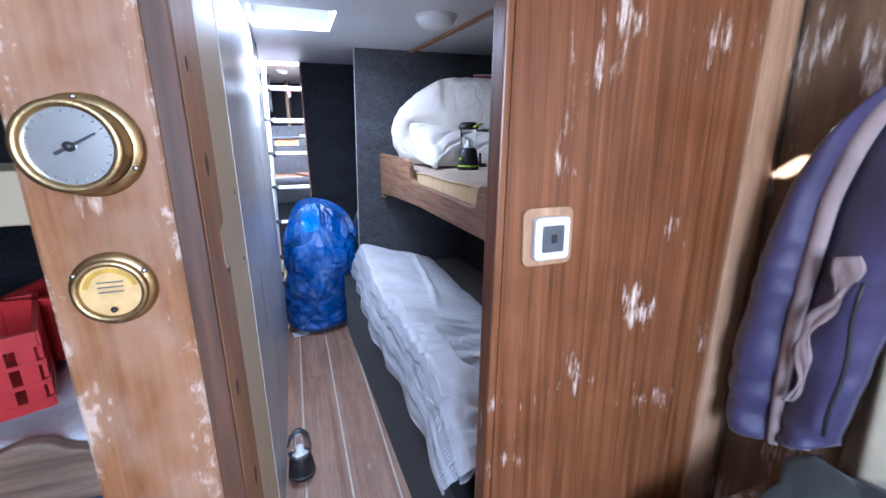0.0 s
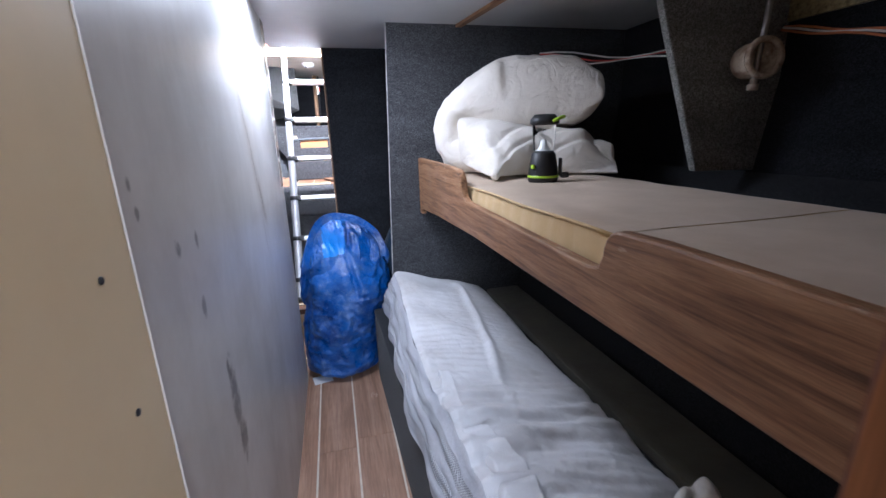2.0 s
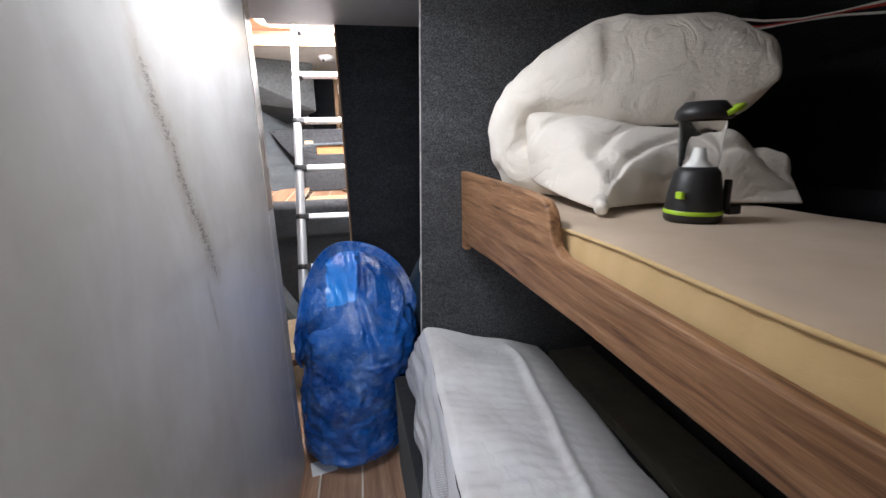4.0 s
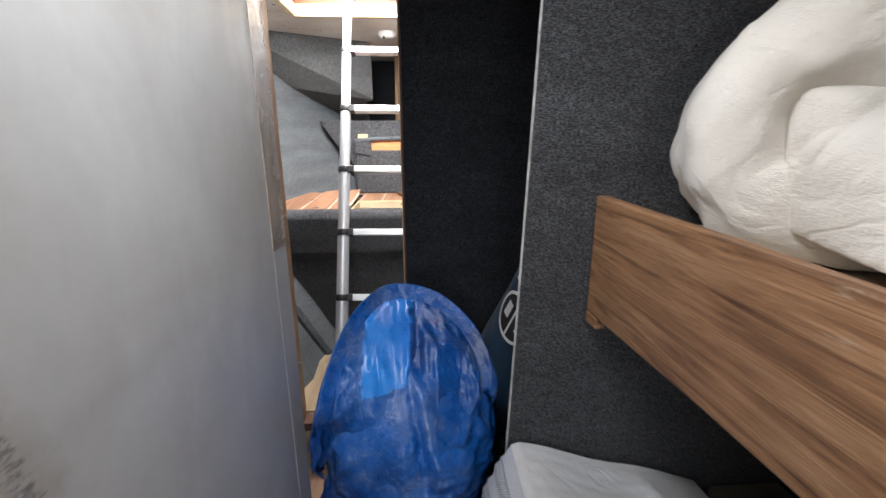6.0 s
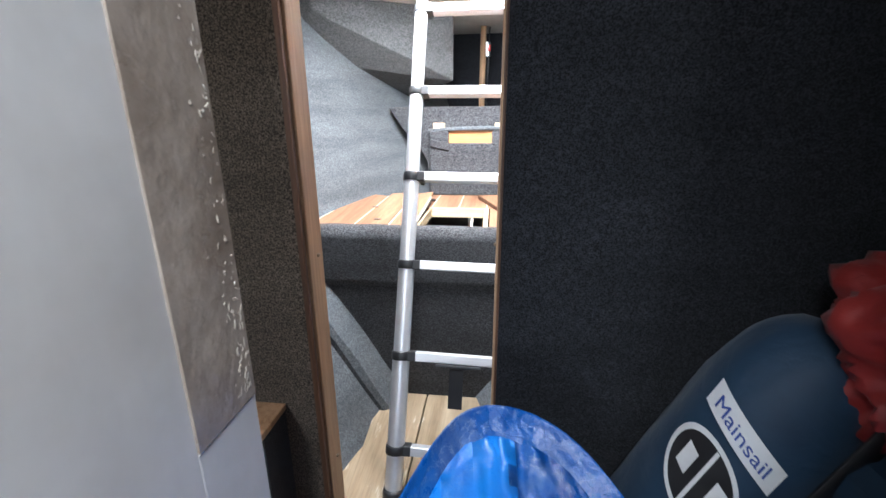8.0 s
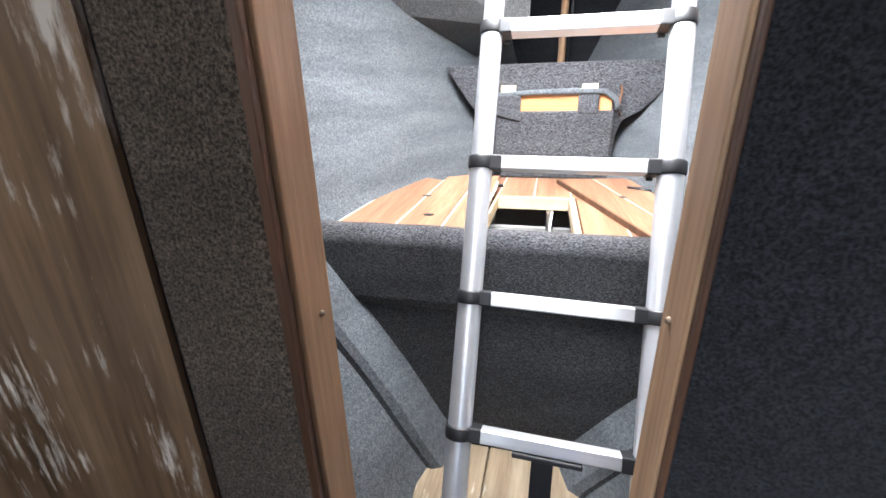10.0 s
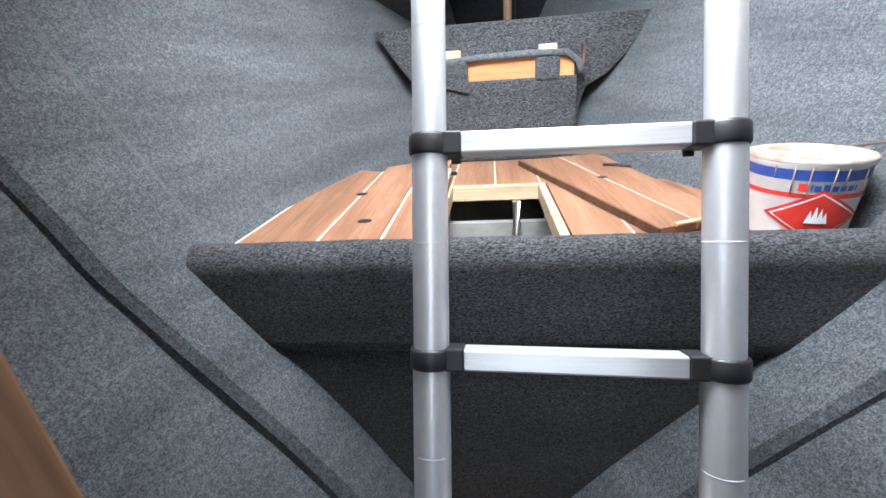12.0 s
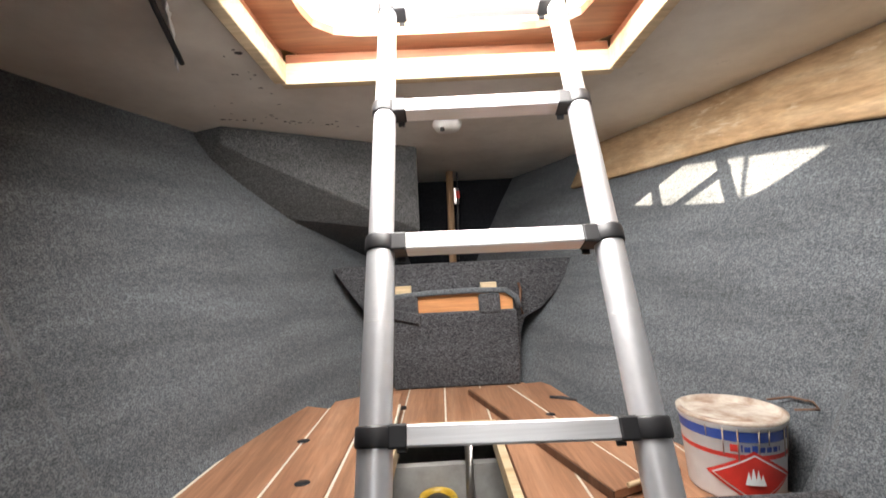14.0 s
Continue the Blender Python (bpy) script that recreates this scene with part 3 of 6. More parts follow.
structure("trim_post_strip", box(0.5725, 0.6055, 4.060, 4.0715, 0, 1.86, 0.002), M_DKWOOD, "dark brown strip beside the worn post", "trim")
structure("wall_cream_backing", box(0.58, 0.597, 4.193, 4.2385, 1.03, 1.14), M_CREAM, "cream panel behind the latch notch", "wall")
for y, z, r in ((4.16, 1.235, 0.013), (4.13, 0.85, 0.011), (4.2, 1.52, 0.012), (4.18, 0.62, 0.014), (4.12, 1.38, 0.008)):
    solo("pine_knot", lathe([(0, 0.0012), (r * 0.5, 0.0011), (r, 0.0002)], (0.606, y, z), 16, (1, 0, 0), (1.5, 1)), M_DKWOOD, "dark knot in the pine doorway lining", "knot", group="knots in the doorway lining")
structure("wall_port_cabin_bulkhead", box(XL, -0.3, 4.08, 4.12, 0, 1.86), M_OLD, "plywood bulkhead of the port cabin", "wall")
structure("wall_above_doors", box(-0.3, 0.404, 4.08, 4.12, 1.72, 1.86), M_OLD, "plywood above the port cabin doorway", "wall")


def barometer(at, r, dial_mat, name, label, hand):
    x, y, z = at
    t = thing(name, (x, y, z), label, "instrument")
    part("flange", lathe([(0, 0), (r * 1.2, 0), (r * 1.22, 0.004), (r * 1.18, 0.01), (r * 1.0, 0.012)], at, 40, (0, -1, 0)), M_BRASS, t)
    d = 0.045 if hand else 0.012
    part("case", lathe([(r * 0.98, 0.01), (r * 0.98, d), (r * 1.04, d + 0.006), (r * 1.02, d + 0.012), (r * 0.86, d + 0.012), (r * 0.84, d + 0.004)], at, 40, (0, -1, 0)), M_BRASS, t)
    part("dial", lathe([(0, d + 0.004), (r * 0.86, d + 0.004)], at, 40, (0, -1, 0)), dial_mat, t, "silvered dial" if hand else "amber liquid-filled dial")
    yy = y - d - 0.0055
    if hand:
        bm = prism([(-0.002, -0.018), (0.002, -0.018), (0.001, r * 0.6), (-0.001, r * 0.6)], "y", yy - 0.001, yy)
        part("hand", moved(bm, Matrix.Translation((x, 0, z)) @ Matrix.Rotation(radians(62), 4, "Y")), M_BLACK, t)
        part("hub", lathe([(0.006, 0), (0.006, 0.003), (0, 0.004)], (x, yy, z), 16, (0, -1, 0)), M_BLACK, t)
        for k in range(24):
            a = radians(15 * k)
            bm = box(-0.0005, 0.0005, yy, yy + 0.001, r * 0.72, r * 0.78)
            part("tick", moved(bm, Matrix.Translation((x, 0, z)) @ Matrix.Rotation(a, 4, "Y")), M_GREYP, t)
    else:
        bm = bmesh.new()
        for k in range(14):
            a0, a1 = radians(200 - 220 * k / 14 - 90 + 90), radians(200 - 220 * (k + 1) / 14)
            pts = [(x + rr * math.cos(a), yy, z + rr * math.sin(a)) for rr, a in ((r * 0.62, a0), (r * 0.76, a0), (r * 0.76, a1), (r * 0.62, a1))]
            if 0.1 < math.sin((a0 + a1) / 2):
                bm.faces.new([bm.verts.new(p) for p in pts])
        part("scale_arc", bm, M_YELLOW, t)
        for k in range(3):
            part("scale_bar", box(x - r * 0.35, x + r * 0.35, yy, yy + 0.001, z + r * (0.28 - 0.16 * k), z + r * (0.28 - 0.16 * k) + 0.0016), M_GREYP, t)
        part("weight", lathe([(0, 0), (0.004, 0.002), (0.004, 0.004)], (x, yy, z - r * 0.6), 12, (0, -1, 0)), M_BLACK, t)
    for k in range(3):
        a = radians(90 + 120 * k + (0 if hand else 60))
        part("screw", lathe([(0, 0.014), (0.0035, 0.0135), (0.0038, 0.0115)], (x + r * 1.1 * math.cos(a), y, z + r * 1.1 * math.sin(a)), 10, (0, -1, 0)), M_STEEL, t)
    return t


barometer((0.487, 4.07, 1.268), 0.054, M_DIAL, "barometer", "round brass ship's barometer screwed to the worn post", True)
barometer((0.484, 4.07, 1.074), 0.043, M_AMBER, "inclinometer", "brass inclinometer with an amber dial on the worn post", False)


def light_switch():
    t = thing("light_switch", (1.19, 4.07, 1.087), "white rocker light switch on a wooden backing plate", "switch")
    def rounded(x0, x1, z0, z1, r):
        c = [(x1 - r, z1 - r, 0), (x0 + r, z1 - r, 90), (x0 + r, z0 + r, 180), (x1 - r, z0 + r, 270)]
        return [(cx + r * math.cos(radians(a + 15 * k)), cz + r * math.sin(radians(a + 15 * k))) for cx, cz, a in c for k in range(7)]
    part("backing_plate", prism(rounded(1.130, 1.239, 1.032, 1.145, 0.016), "y", 4.061, 4.07, 0.002), M_EDGE, t, "pale wooden backing plate")
    part("switch_frame", prism(rounded(1.147, 1.223, 1.046, 1.129, 0.01), "y", 4.046, 4.061, 0.003), M_WHITEP, t)
    r = part("rocker", box(1.162, 1.208, 4.0415, 4.048, 1.062, 1.113, 0.003), M_GREYP, t, "grey rocker")
    part("pilot_lens", box(1.179, 1.191, 4.040, 4.043, 1.08, 1.097, 0.001), M_BLACK, r)


light_switch()


def curve_at(pts, v):
    return spline(pts, 60)[max(0, min(60, int(round(v * 60))))]


def jacket():
    t = thing("jacket", (1.7, 3.9, 0.57), "purple and navy sailing jacket hanging on the plywood wall", "jacket")
    left = [(3.80, 1.39), (3.90, 1.31), (3.965, 1.21), (4.005, 1.07), (4.03, 0.87), (4.038, 0.69), (4.02, 0.585)]
    pipe = [(3.77, 1.40), (3.855, 1.31), (3.895, 1.18), (3.905, 1.06), (3.912, 0.89), (3.912, 0.74), (3.905, 0.60)]
    right = [(3.52, 1.42), (3.55, 1.33), (3.62, 1.20), (3.71, 1.08), (3.775, 0.93), (3.79, 0.80), (3.805, 0.66)]

    def panel(a, b, out, seed):
        def f(u, v):
            p, q = curve_at(a, v), curve_at(b, v)
            y, z = p[0] + (q[0] - p[0]) * u, p[1] + (q[1] - p[1]) * u
            puff = out * math.sin(math.pi * min(1, max(0, u))) ** 0.7
            crease = 0.012 * ns(y * 2 + seed, z, 1, 7) + 0.006 * math.sin(z * 45 + 9 * ns(y, z, seed, 6)) * smoothstep(0.3, 0.8, v)
            return Vector((1.728 - puff - crease, y, z))
        return sheet(f, 22, 60, thick=0.006)
    part("sleeve", panel(left, pipe, 0.06, 1.0), M_JACKET, t)
    part("jacket_body", panel(pipe, right, 0.045, 4.0), M_JACKET, t, "navy jacket body")

    def band(u, v):
        p = curve_at(pipe, v)
        w = 0.012 + 0.012 * (1 - v)
        return Vector((1.700 - 0.012 * math.sin(math.pi * u), p[0] - w + 2 * w * u, p[1] + 0.003 * ns(v * 9, u, 2)))
    part("piping", sheet(band, 5, 60, thick=0.004), M_JPIPE, t, "worn grey reflective piping")

    def torn(u, v):
        y = 3.835 + 0.05 * v - 0.012 * math.sin(v * 9) + (u - 0.5) * (0.036 + 0.016 * math.sin(v * 21)) * (1 - 0.6 * v)
        return Vector((1.667 + 0.012 * v + 0.006 * ns(u * 3, v * 8, 3), y, 1.065 - 0.33 * v - 0.012 * u))
    part("torn_flap", sheet(torn, 8, 40, thick=0.003), M_JPIPE, t, "torn peeling reflective flap")
    part("zip_edge", tube([(1.66, 3.80 + 0.004 * math.sin(k), 1.02 - 0.035 * k) for k in range(10)], 0.004, 6), M_BLACK, t, "black zip edge")
    part("cuff_lining", sheet(lambda u, v: Vector((1.70 + 0.03 * u, 3.845 + 0.07 * u + 0.006 * math.sin(v * 6), 0.685 - 0.055 * v - 0.012 * math.sin(u * 6))), 8, 6, thick=0.008), M_KHAKI, t, "pale cuff lining")


jacket()


def hanging_cloth():
    def f(u, v):
        y = 3.55 + 0.27 * u
        z = 1.05 - 0.42 * v
        return Vector((1.768 + 0.018 * math.sin(u * 20 + v), y, z - 0.05 * u))
    solo("hanging_trousers", sheet(f, 40, 16, thick=0.01), M_KHAKI, "khaki cotton trousers hanging behind the jacket", "clothing")

    def g(u, v):
        return Vector((1.74 - 0.25 * v, 3.35 + 0.50 * u, 0.50 + 0.08 * math.cos(v * 2.2) + 0.05 * ns(u * 5, v * 5, 3)))
    solo("dark_coat", sheet(g, 30, 20, thick=0.03), M_DARKCLOTH, "crumpled dark green coat lying on the side locker", "clothing")
    solo("side_locker", box(1.42, 1.8, 2.6, 3.92, 0, 0.47, 0.01), M_OLD, "old plywood locker along the hull side", "locker")


hanging_cloth()


# ---- port cabin seen past the post ----
def port_cabin():
    structure("port_cabin_floor", box(XL, 0.57, 4.07, 6.74, -0.05, -0.001), M_PLANK, "teak floor of the port cabin", "floor")
    solo("port_bunk", box(XL, 0.50, 4.41, 6.3, 0, 0.56, 0.01), M_NAVY, "dark blue lined base of the port bunk", "bunk")
    top = [(XL, 0.63), (0.02, 0.63), (0.08, 0.645), (0.14, 0.665), (0.19, 0.66), (0.225, 0.635), (0.26, 0.625), (0.50, 0.64), (0.50, 0.50), (XL, 0.50)]
    solo("bunk_fiddle", prism(top, "y", 4.372, 4.405, 0.008, 3), wood("greyed_fiddle_wood", (0.13, 0.085, 0.055), (0.24, 0.165, 0.11), (0.33, 0.24, 0.17), "x", 0.9, 0.5, 0.2), "worn wooden fiddle board of the port bunk", "board")

    def f(u, v):
        x, y = XL + (1.44 * u), 4.41 + 1.86 * v
        return Vector((x, y, 0.645 + 0.022 * ns(x, y, 0, 6) + 0.01 * math.sin(x * 14 + y * 9) - 0.07 * smoothstep(0.95, 1.0, u)))
    solo("crumpled_sheet", sheet(f, 50, 60, thick=0.05), M_SHEET, "crumpled white sheet spread over the port bunk", "sheet")
    structure("wall_port_locker", box(XL, 0.54, 5.42, 5.46, 0.60, 1.82), M_CARPET, "dark carpeted end of the port bunk", "wall")
    structure("shelf_port_cabin", box(XL, 0.10, 4.85, 5.8, 1.05, 1.2, 0.006), M_CREAM, "cream-painted shelf above the port bunk", "shelf")
    bm = box(XL, -0.425, 4.12, 6.74, 1.82, 1.9)
    box(-0.075, 0.56, 4.12, 6.74, 1.82, 1.9, bm=bm)
    box(-0.425, -0.075, 4.12, 5.41, 1.82, 1.9, bm=bm)
    box(-0.425, -0.075, 5.77, 6.74, 1.82, 1.9, bm=bm)
    structure("port_cabin_ceiling", bm, M_CEIL, "white headliner of the port cabin", "ceiling")


port_cabin()


def crate(at, rot, slatted, label):
    t = thing("plastic_crate", (0, 0, 0), label, "crate", "crates on the port bunk")
    w, d, h, k = 0.17, 0.17, 0.19, 0.008
    part("crate_floor", box(-w, w, -d, d, 0, k), M_CRATE, t)
    for s in (-1, 1):
        for ax in (0, 1):
            bm = bmesh.new()

            def slab(lo, hi, z0, z1, out=0.0):
                if ax == 0:
                    box(s * w - k / 2 - out, s * w + k / 2 + out, lo * d, hi * d, z0, z1, bm=bm)
                else:
                    box(lo * w, hi * w, s * d - k / 2 - out, s * d + k / 2 + out, z0, z1, bm=bm)
            if slatted:
                for i in range(7):
                    q = -1 + 2 * (i + 0.5) / 7
                    bm = bmesh.new()
                    slab(q - 0.09, q + 0.09, 0.02, h - 0.03)
                    part("slat", bm, M_CRATE, t)
                for z0, z1 in ((0, 0.025), (0.06, 0.07), (0.11, 0.12), (h - 0.035, h)):
                    bm = bmesh.new()
                    slab(-1, 1, z0, z1, 0.002)
                    part("rail", bm, M_CRATE, t)
                continue
            else:
                slab(-1, 1, 0, h - 0.02)
                slab(-1.03, 1.03, h - 0.022, h, 0.006)
                slab(-1.01, 1.01, 0.06, 0.066, 0.003)
                slab(-1.01, 1.01, 0.115, 0.121, 0.003)
                for q in (-0.97, -0.35, 0.35, 0.97):
                    slab(q - 0.03, q + 0.03, 0.002, h - 0.024, 0.004)
            part("crate_side", bm, M_CRATE, t)
    t.matrix_basis = Matrix.Translation(at) @ Matrix.Rotation(radians(rot), 4, "Z")
    return t


crate((0.135, 4.93, 0.672), -6, False, "red solid-sided plastic crate standing on the white sheet")
crate((-0.075, 4.60, 0.672), 24, True, "red slatted plastic crate standing on the white sheet")


# ---- cabin: floor, walls, ceiling ----
GLUE_AT, GLUE_END = 6.118, 6.20
structure("wall_white_partition", box(0.568, 0.598, 4.56, GLUE_AT, 0, 1.83), M_WHITE, "white laminate cabin wall with grey scuffs and stains", "wall")
structure("wall_cream_panel", box(0.568, 0.599, 4.239, 4.557, 0, 1.83, 0.002), M_CREAM, "cream-painted end panel of the white wall", "wall")
structure("trim_wall_seam", box(0.590, 0.6005, 4.5575, 4.5595, 0, 1.83), M_WHITEP, "thin white sealant bead between cream and white panels", "trim")
structure("trim_wall_end", box(0.568, 0.5985, GLUE_AT + 0.0002, GLUE_END, 0, 1.075), M_WHITE, "loose white laminate end of the wall", "trim")
structure("trim_glue_strip", box(0.568, 0.600, GLUE_AT + 0.0002, GLUE_END, 1.077, 1.83), M_STRIP, "scraped strip of bare wall with old glue at the wall's end", "trim")
for x, y, z in ((0.599, 4.483, 1.155), (0.599, 4.489, 0.993), (0.597, 4.207, 1.112), (0.597, 4.212, 1.083)):
    solo("wall_screw", lathe([(0, 0.0022), (0.0042, 0.0018), (0.0048, 0)], (x, y, z), 10, (1, 0, 0)), M_BLACK, "small dark screw in the cream wall panel", "screw", group="screws in the cream panel")

def glue_shreds():
    rnd = random.Random(5)
    bm = bmesh.new()
    for k in range(150):
        z = 1.09 + 0.72 * rnd.random() ** 1.9
        y = GLUE_END - 0.003 - abs(rnd.gauss(0, 0.012))
        l = 0.0015 + 0.005 * rnd.random() ** 2
        w = 0.0005 + 0.0009 * rnd.random()
        b = lathe([(0, -l), (w, -l * 0.5), (w * 0.8, l * 0.3), (0, l)], (0, 0, 0), 6)
        join(bm, moved(b, Matrix.Translation((0.6005, y, z)) @ Matrix.Rotation(rnd.gauss(0, 0.35), 4, "X") @ Matrix.Diagonal((0.5, 1, 1, 1))))
    solo("glue_shreds", bm, M_SHRED, "glossy torn shreds of old glue on the strip", "glue", kind="stuff")


glue_shreds()
structure("wall_hull_starboard_cabin", prism([(1.82, 0), (1.84, 0.55), (2.1, 0.92), (2.36, 1.12), (2.42, 1.45), (2.42, 1.9), (2.55, 1.9), (2.55, 0)], "y", 4.105, 6.735),
          M_CARPET, "dark carpeted hull side beside the bunks", "wall")
structure("wall_bunk_partition", prism([(1.082, 0), (1.142, 1.83), (2.54, 1.83), (2.54, 0)], "y", 6.122, 6.126), M_CARPET_MID,
          "mottled charcoal carpet partition at the bunks' end", "wall")
structure("trim_partition_edge", prism([(1.0765, 0), (1.1365, 1.83), (1.1408, 1.83), (1.0808, 0)], "y", 6.1215, 6.1265, 0.001), M_FRAY,
          "frayed off-white edge of the carpet partition", "trim")
# One bulkhead in two tones: port colour holds its light, starboard its shade.
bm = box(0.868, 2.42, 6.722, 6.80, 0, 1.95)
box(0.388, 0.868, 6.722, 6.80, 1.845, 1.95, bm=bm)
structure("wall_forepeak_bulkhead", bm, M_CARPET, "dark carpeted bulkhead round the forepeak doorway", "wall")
structure("wall_forepeak_bulkhead_port", box(0.2315, 0.388, 6.722, 6.80, 0, 1.95), M_CARPET_LIT_PORT, "brownish carpet beside the forepeak doorway, lightened to look lit", "wall")
structure("wall_niche_port", box(-0.95, 0.2255, 6.714, 6.738, 0, 1.95), M_OLD, "stained brown plywood bulkhead of the port cabin", "wall")
structure("trim_niche_crack", box(0.226, 0.231, 6.724, 6.735, 0, 1.95), M_BLACK, "dark gap between plywood and carpet", "trim")
structure("niche_ledge", box(0.20, 0.318, 6.615, 6.72, 0.0, 0.634), M_CARPET, "small carpeted ledge box beside the doorway", "ledge")
structure("niche_ledge_top", box(0.20, 0.322, 6.605, 6.721, 0.635, 0.652, 0.003), M_EDGE, "bare wooden top of the niche ledge", "ledge")


def door_jambs():
    structure("door_jamb_port", box(0.390, 0.420, 6.730, 6.805, 0.0, 1.845, 0.003), M_JAMB, "pale timber jamb of the forepeak doorway", "trim")
    structure("trim_jamb_port", box(0.401, 0.414, 6.716, 6.7295, 0.0, 1.845, 0.002), M_DKWOOD, "dark brown edge strip of the doorway", "trim")
    structure("door_jamb_starboard", box(0.838, 0.866, 6.730, 6.805, 0.0, 1.845, 0.003), M_JAMB, "pale timber jamb of the forepeak doorway", "trim")
    structure("trim_jamb_starboard", box(0.842, 0.8475, 6.716, 6.7295, 0.0, 1.845, 0.002), M_DKWOOD, "dark brown edge strip of the doorway", "trim")
    structure("wall_carpet_lap_port", box(0.386, 0.4005, 6.719, 6.7295, 0.0, 1.845), M_CARPET_LIT_PORT, "brownish carpet, lightened to look lit, lapped onto the doorway jamb", "wall")
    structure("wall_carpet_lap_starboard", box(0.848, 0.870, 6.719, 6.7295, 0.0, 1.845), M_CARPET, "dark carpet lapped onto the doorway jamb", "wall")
    for x, w, z in ((0.421, 1, 1.032), (0.837, -1, 1.07), (0.421, 1, 0.45), (0.837, -1, 0.5)):
        solo("jamb_screw", lathe([(0, 0.005), (0.003, 0.0045), (0.0045, 0.002), (0.0048, 0)], (x - 0.001 * w, 6.775, z), 12, (w, 0, 0)), M_SCREW,
             "steel screw standing proud of the timber jamb", "screw", group="screws in the doorway jambs")


door_jambs()

bm = box(0.56, 0.62, 4.105, 6.74, 1.80, 1.84)
box(0.97, 2.45, 4.105, 6.74, 1.80, 1.84, bm=bm)
box(0.62, 0.97, 4.105, 5.405, 1.80, 1.84, bm=bm)
box(0.62, 0.97, 5.775, 6.74, 1.80, 1.84, bm=bm)
for (x0, x1, y0, y1) in ((0.60, 0.62, 5.385, 5.795), (0.97, 0.99, 5.385, 5.795), (0.62, 0.97, 5.385, 5.405), (0.62, 0.97, 5.775, 5.795)):
    box(x0, x1, y0, y1, 1.8401, 1.95, bm=bm)
structure("ceiling", bm, M_CEIL, "white cabin headliner with a square skylight opening", "ceiling")
# Unseen opaque plates over both skylight lamps, added to keep outside light out.
structure("skylight_light_stop", box(0.59, 1.0, 5.375, 5.805, 1.952, 1.962), M_WHITEP, "opaque white plate added above the square skylight's lamp to stop light leaks", "window")
structure("port_skylight_light_stop", box(-0.44, -0.06, 5.395, 5.785, 1.902, 1.912), M_WHITEP, "opaque white plate added above the port skylight's lamp to stop light leaks", "window")
structure("trim_ceiling_batten", prism([(1.475, 6.12), (1.505, 6.12), (1.75, 4.11), (1.72, 4.11)], "z", 1.786, 1.80, 0.002), M_BUNK, "brown wooden batten across the headliner", "trim")


def ceiling_vent():
    t = thing("ceiling_vent", (1.40, 5.36, 1.80), "round white plastic dome vent on the headliner", "vent")
    part("dome", lathe([(0.085, 0), (0.088, 0.008), (0.08, 0.03), (0.06, 0.044), (0.03, 0.05), (0, 0.052)], (1.40, 5.36, 1.80), 36, (0, 0, -1)), M_WHITEP, t)
    part("vent_ring", lathe([(0.095, 0), (0.095, 0.006), (0.086, 0.010)], (1.40, 5.36, 1.80), 36, (0, 0, -1)), M_WHITEP, t)


ceiling_vent()


# ---- bunks ----
def lower_bunk():
    t = thing("lower_bunk", (1.3, 5.1, 0.0), "dark carpeted base of the lower bunk", "bunk")
    part("base_panel", prism([(1.045, 4.11), (1.818, 4.11), (1.818, 6.12), (0.985, 6.12)], "z", 0.0, 0.375, 0.004), M_CARPET, t)
    part("bunk_top", prism([(1.043, 4.11), (1.818, 4.11), (1.818, 6.12), (0.983, 6.12)], "z", 0.3755, 0.40, 0.004), M_CARPET, t)
    solo("olive_bunk_board", prism([(1.615, 4.12), (1.81, 4.12), (1.81, 6.115), (1.625, 6.115)], "z", 0.402, 0.437, 0.004), M_OLIVE, "drab olive cushion beside the mattress", "cushion")


lower_bunk()


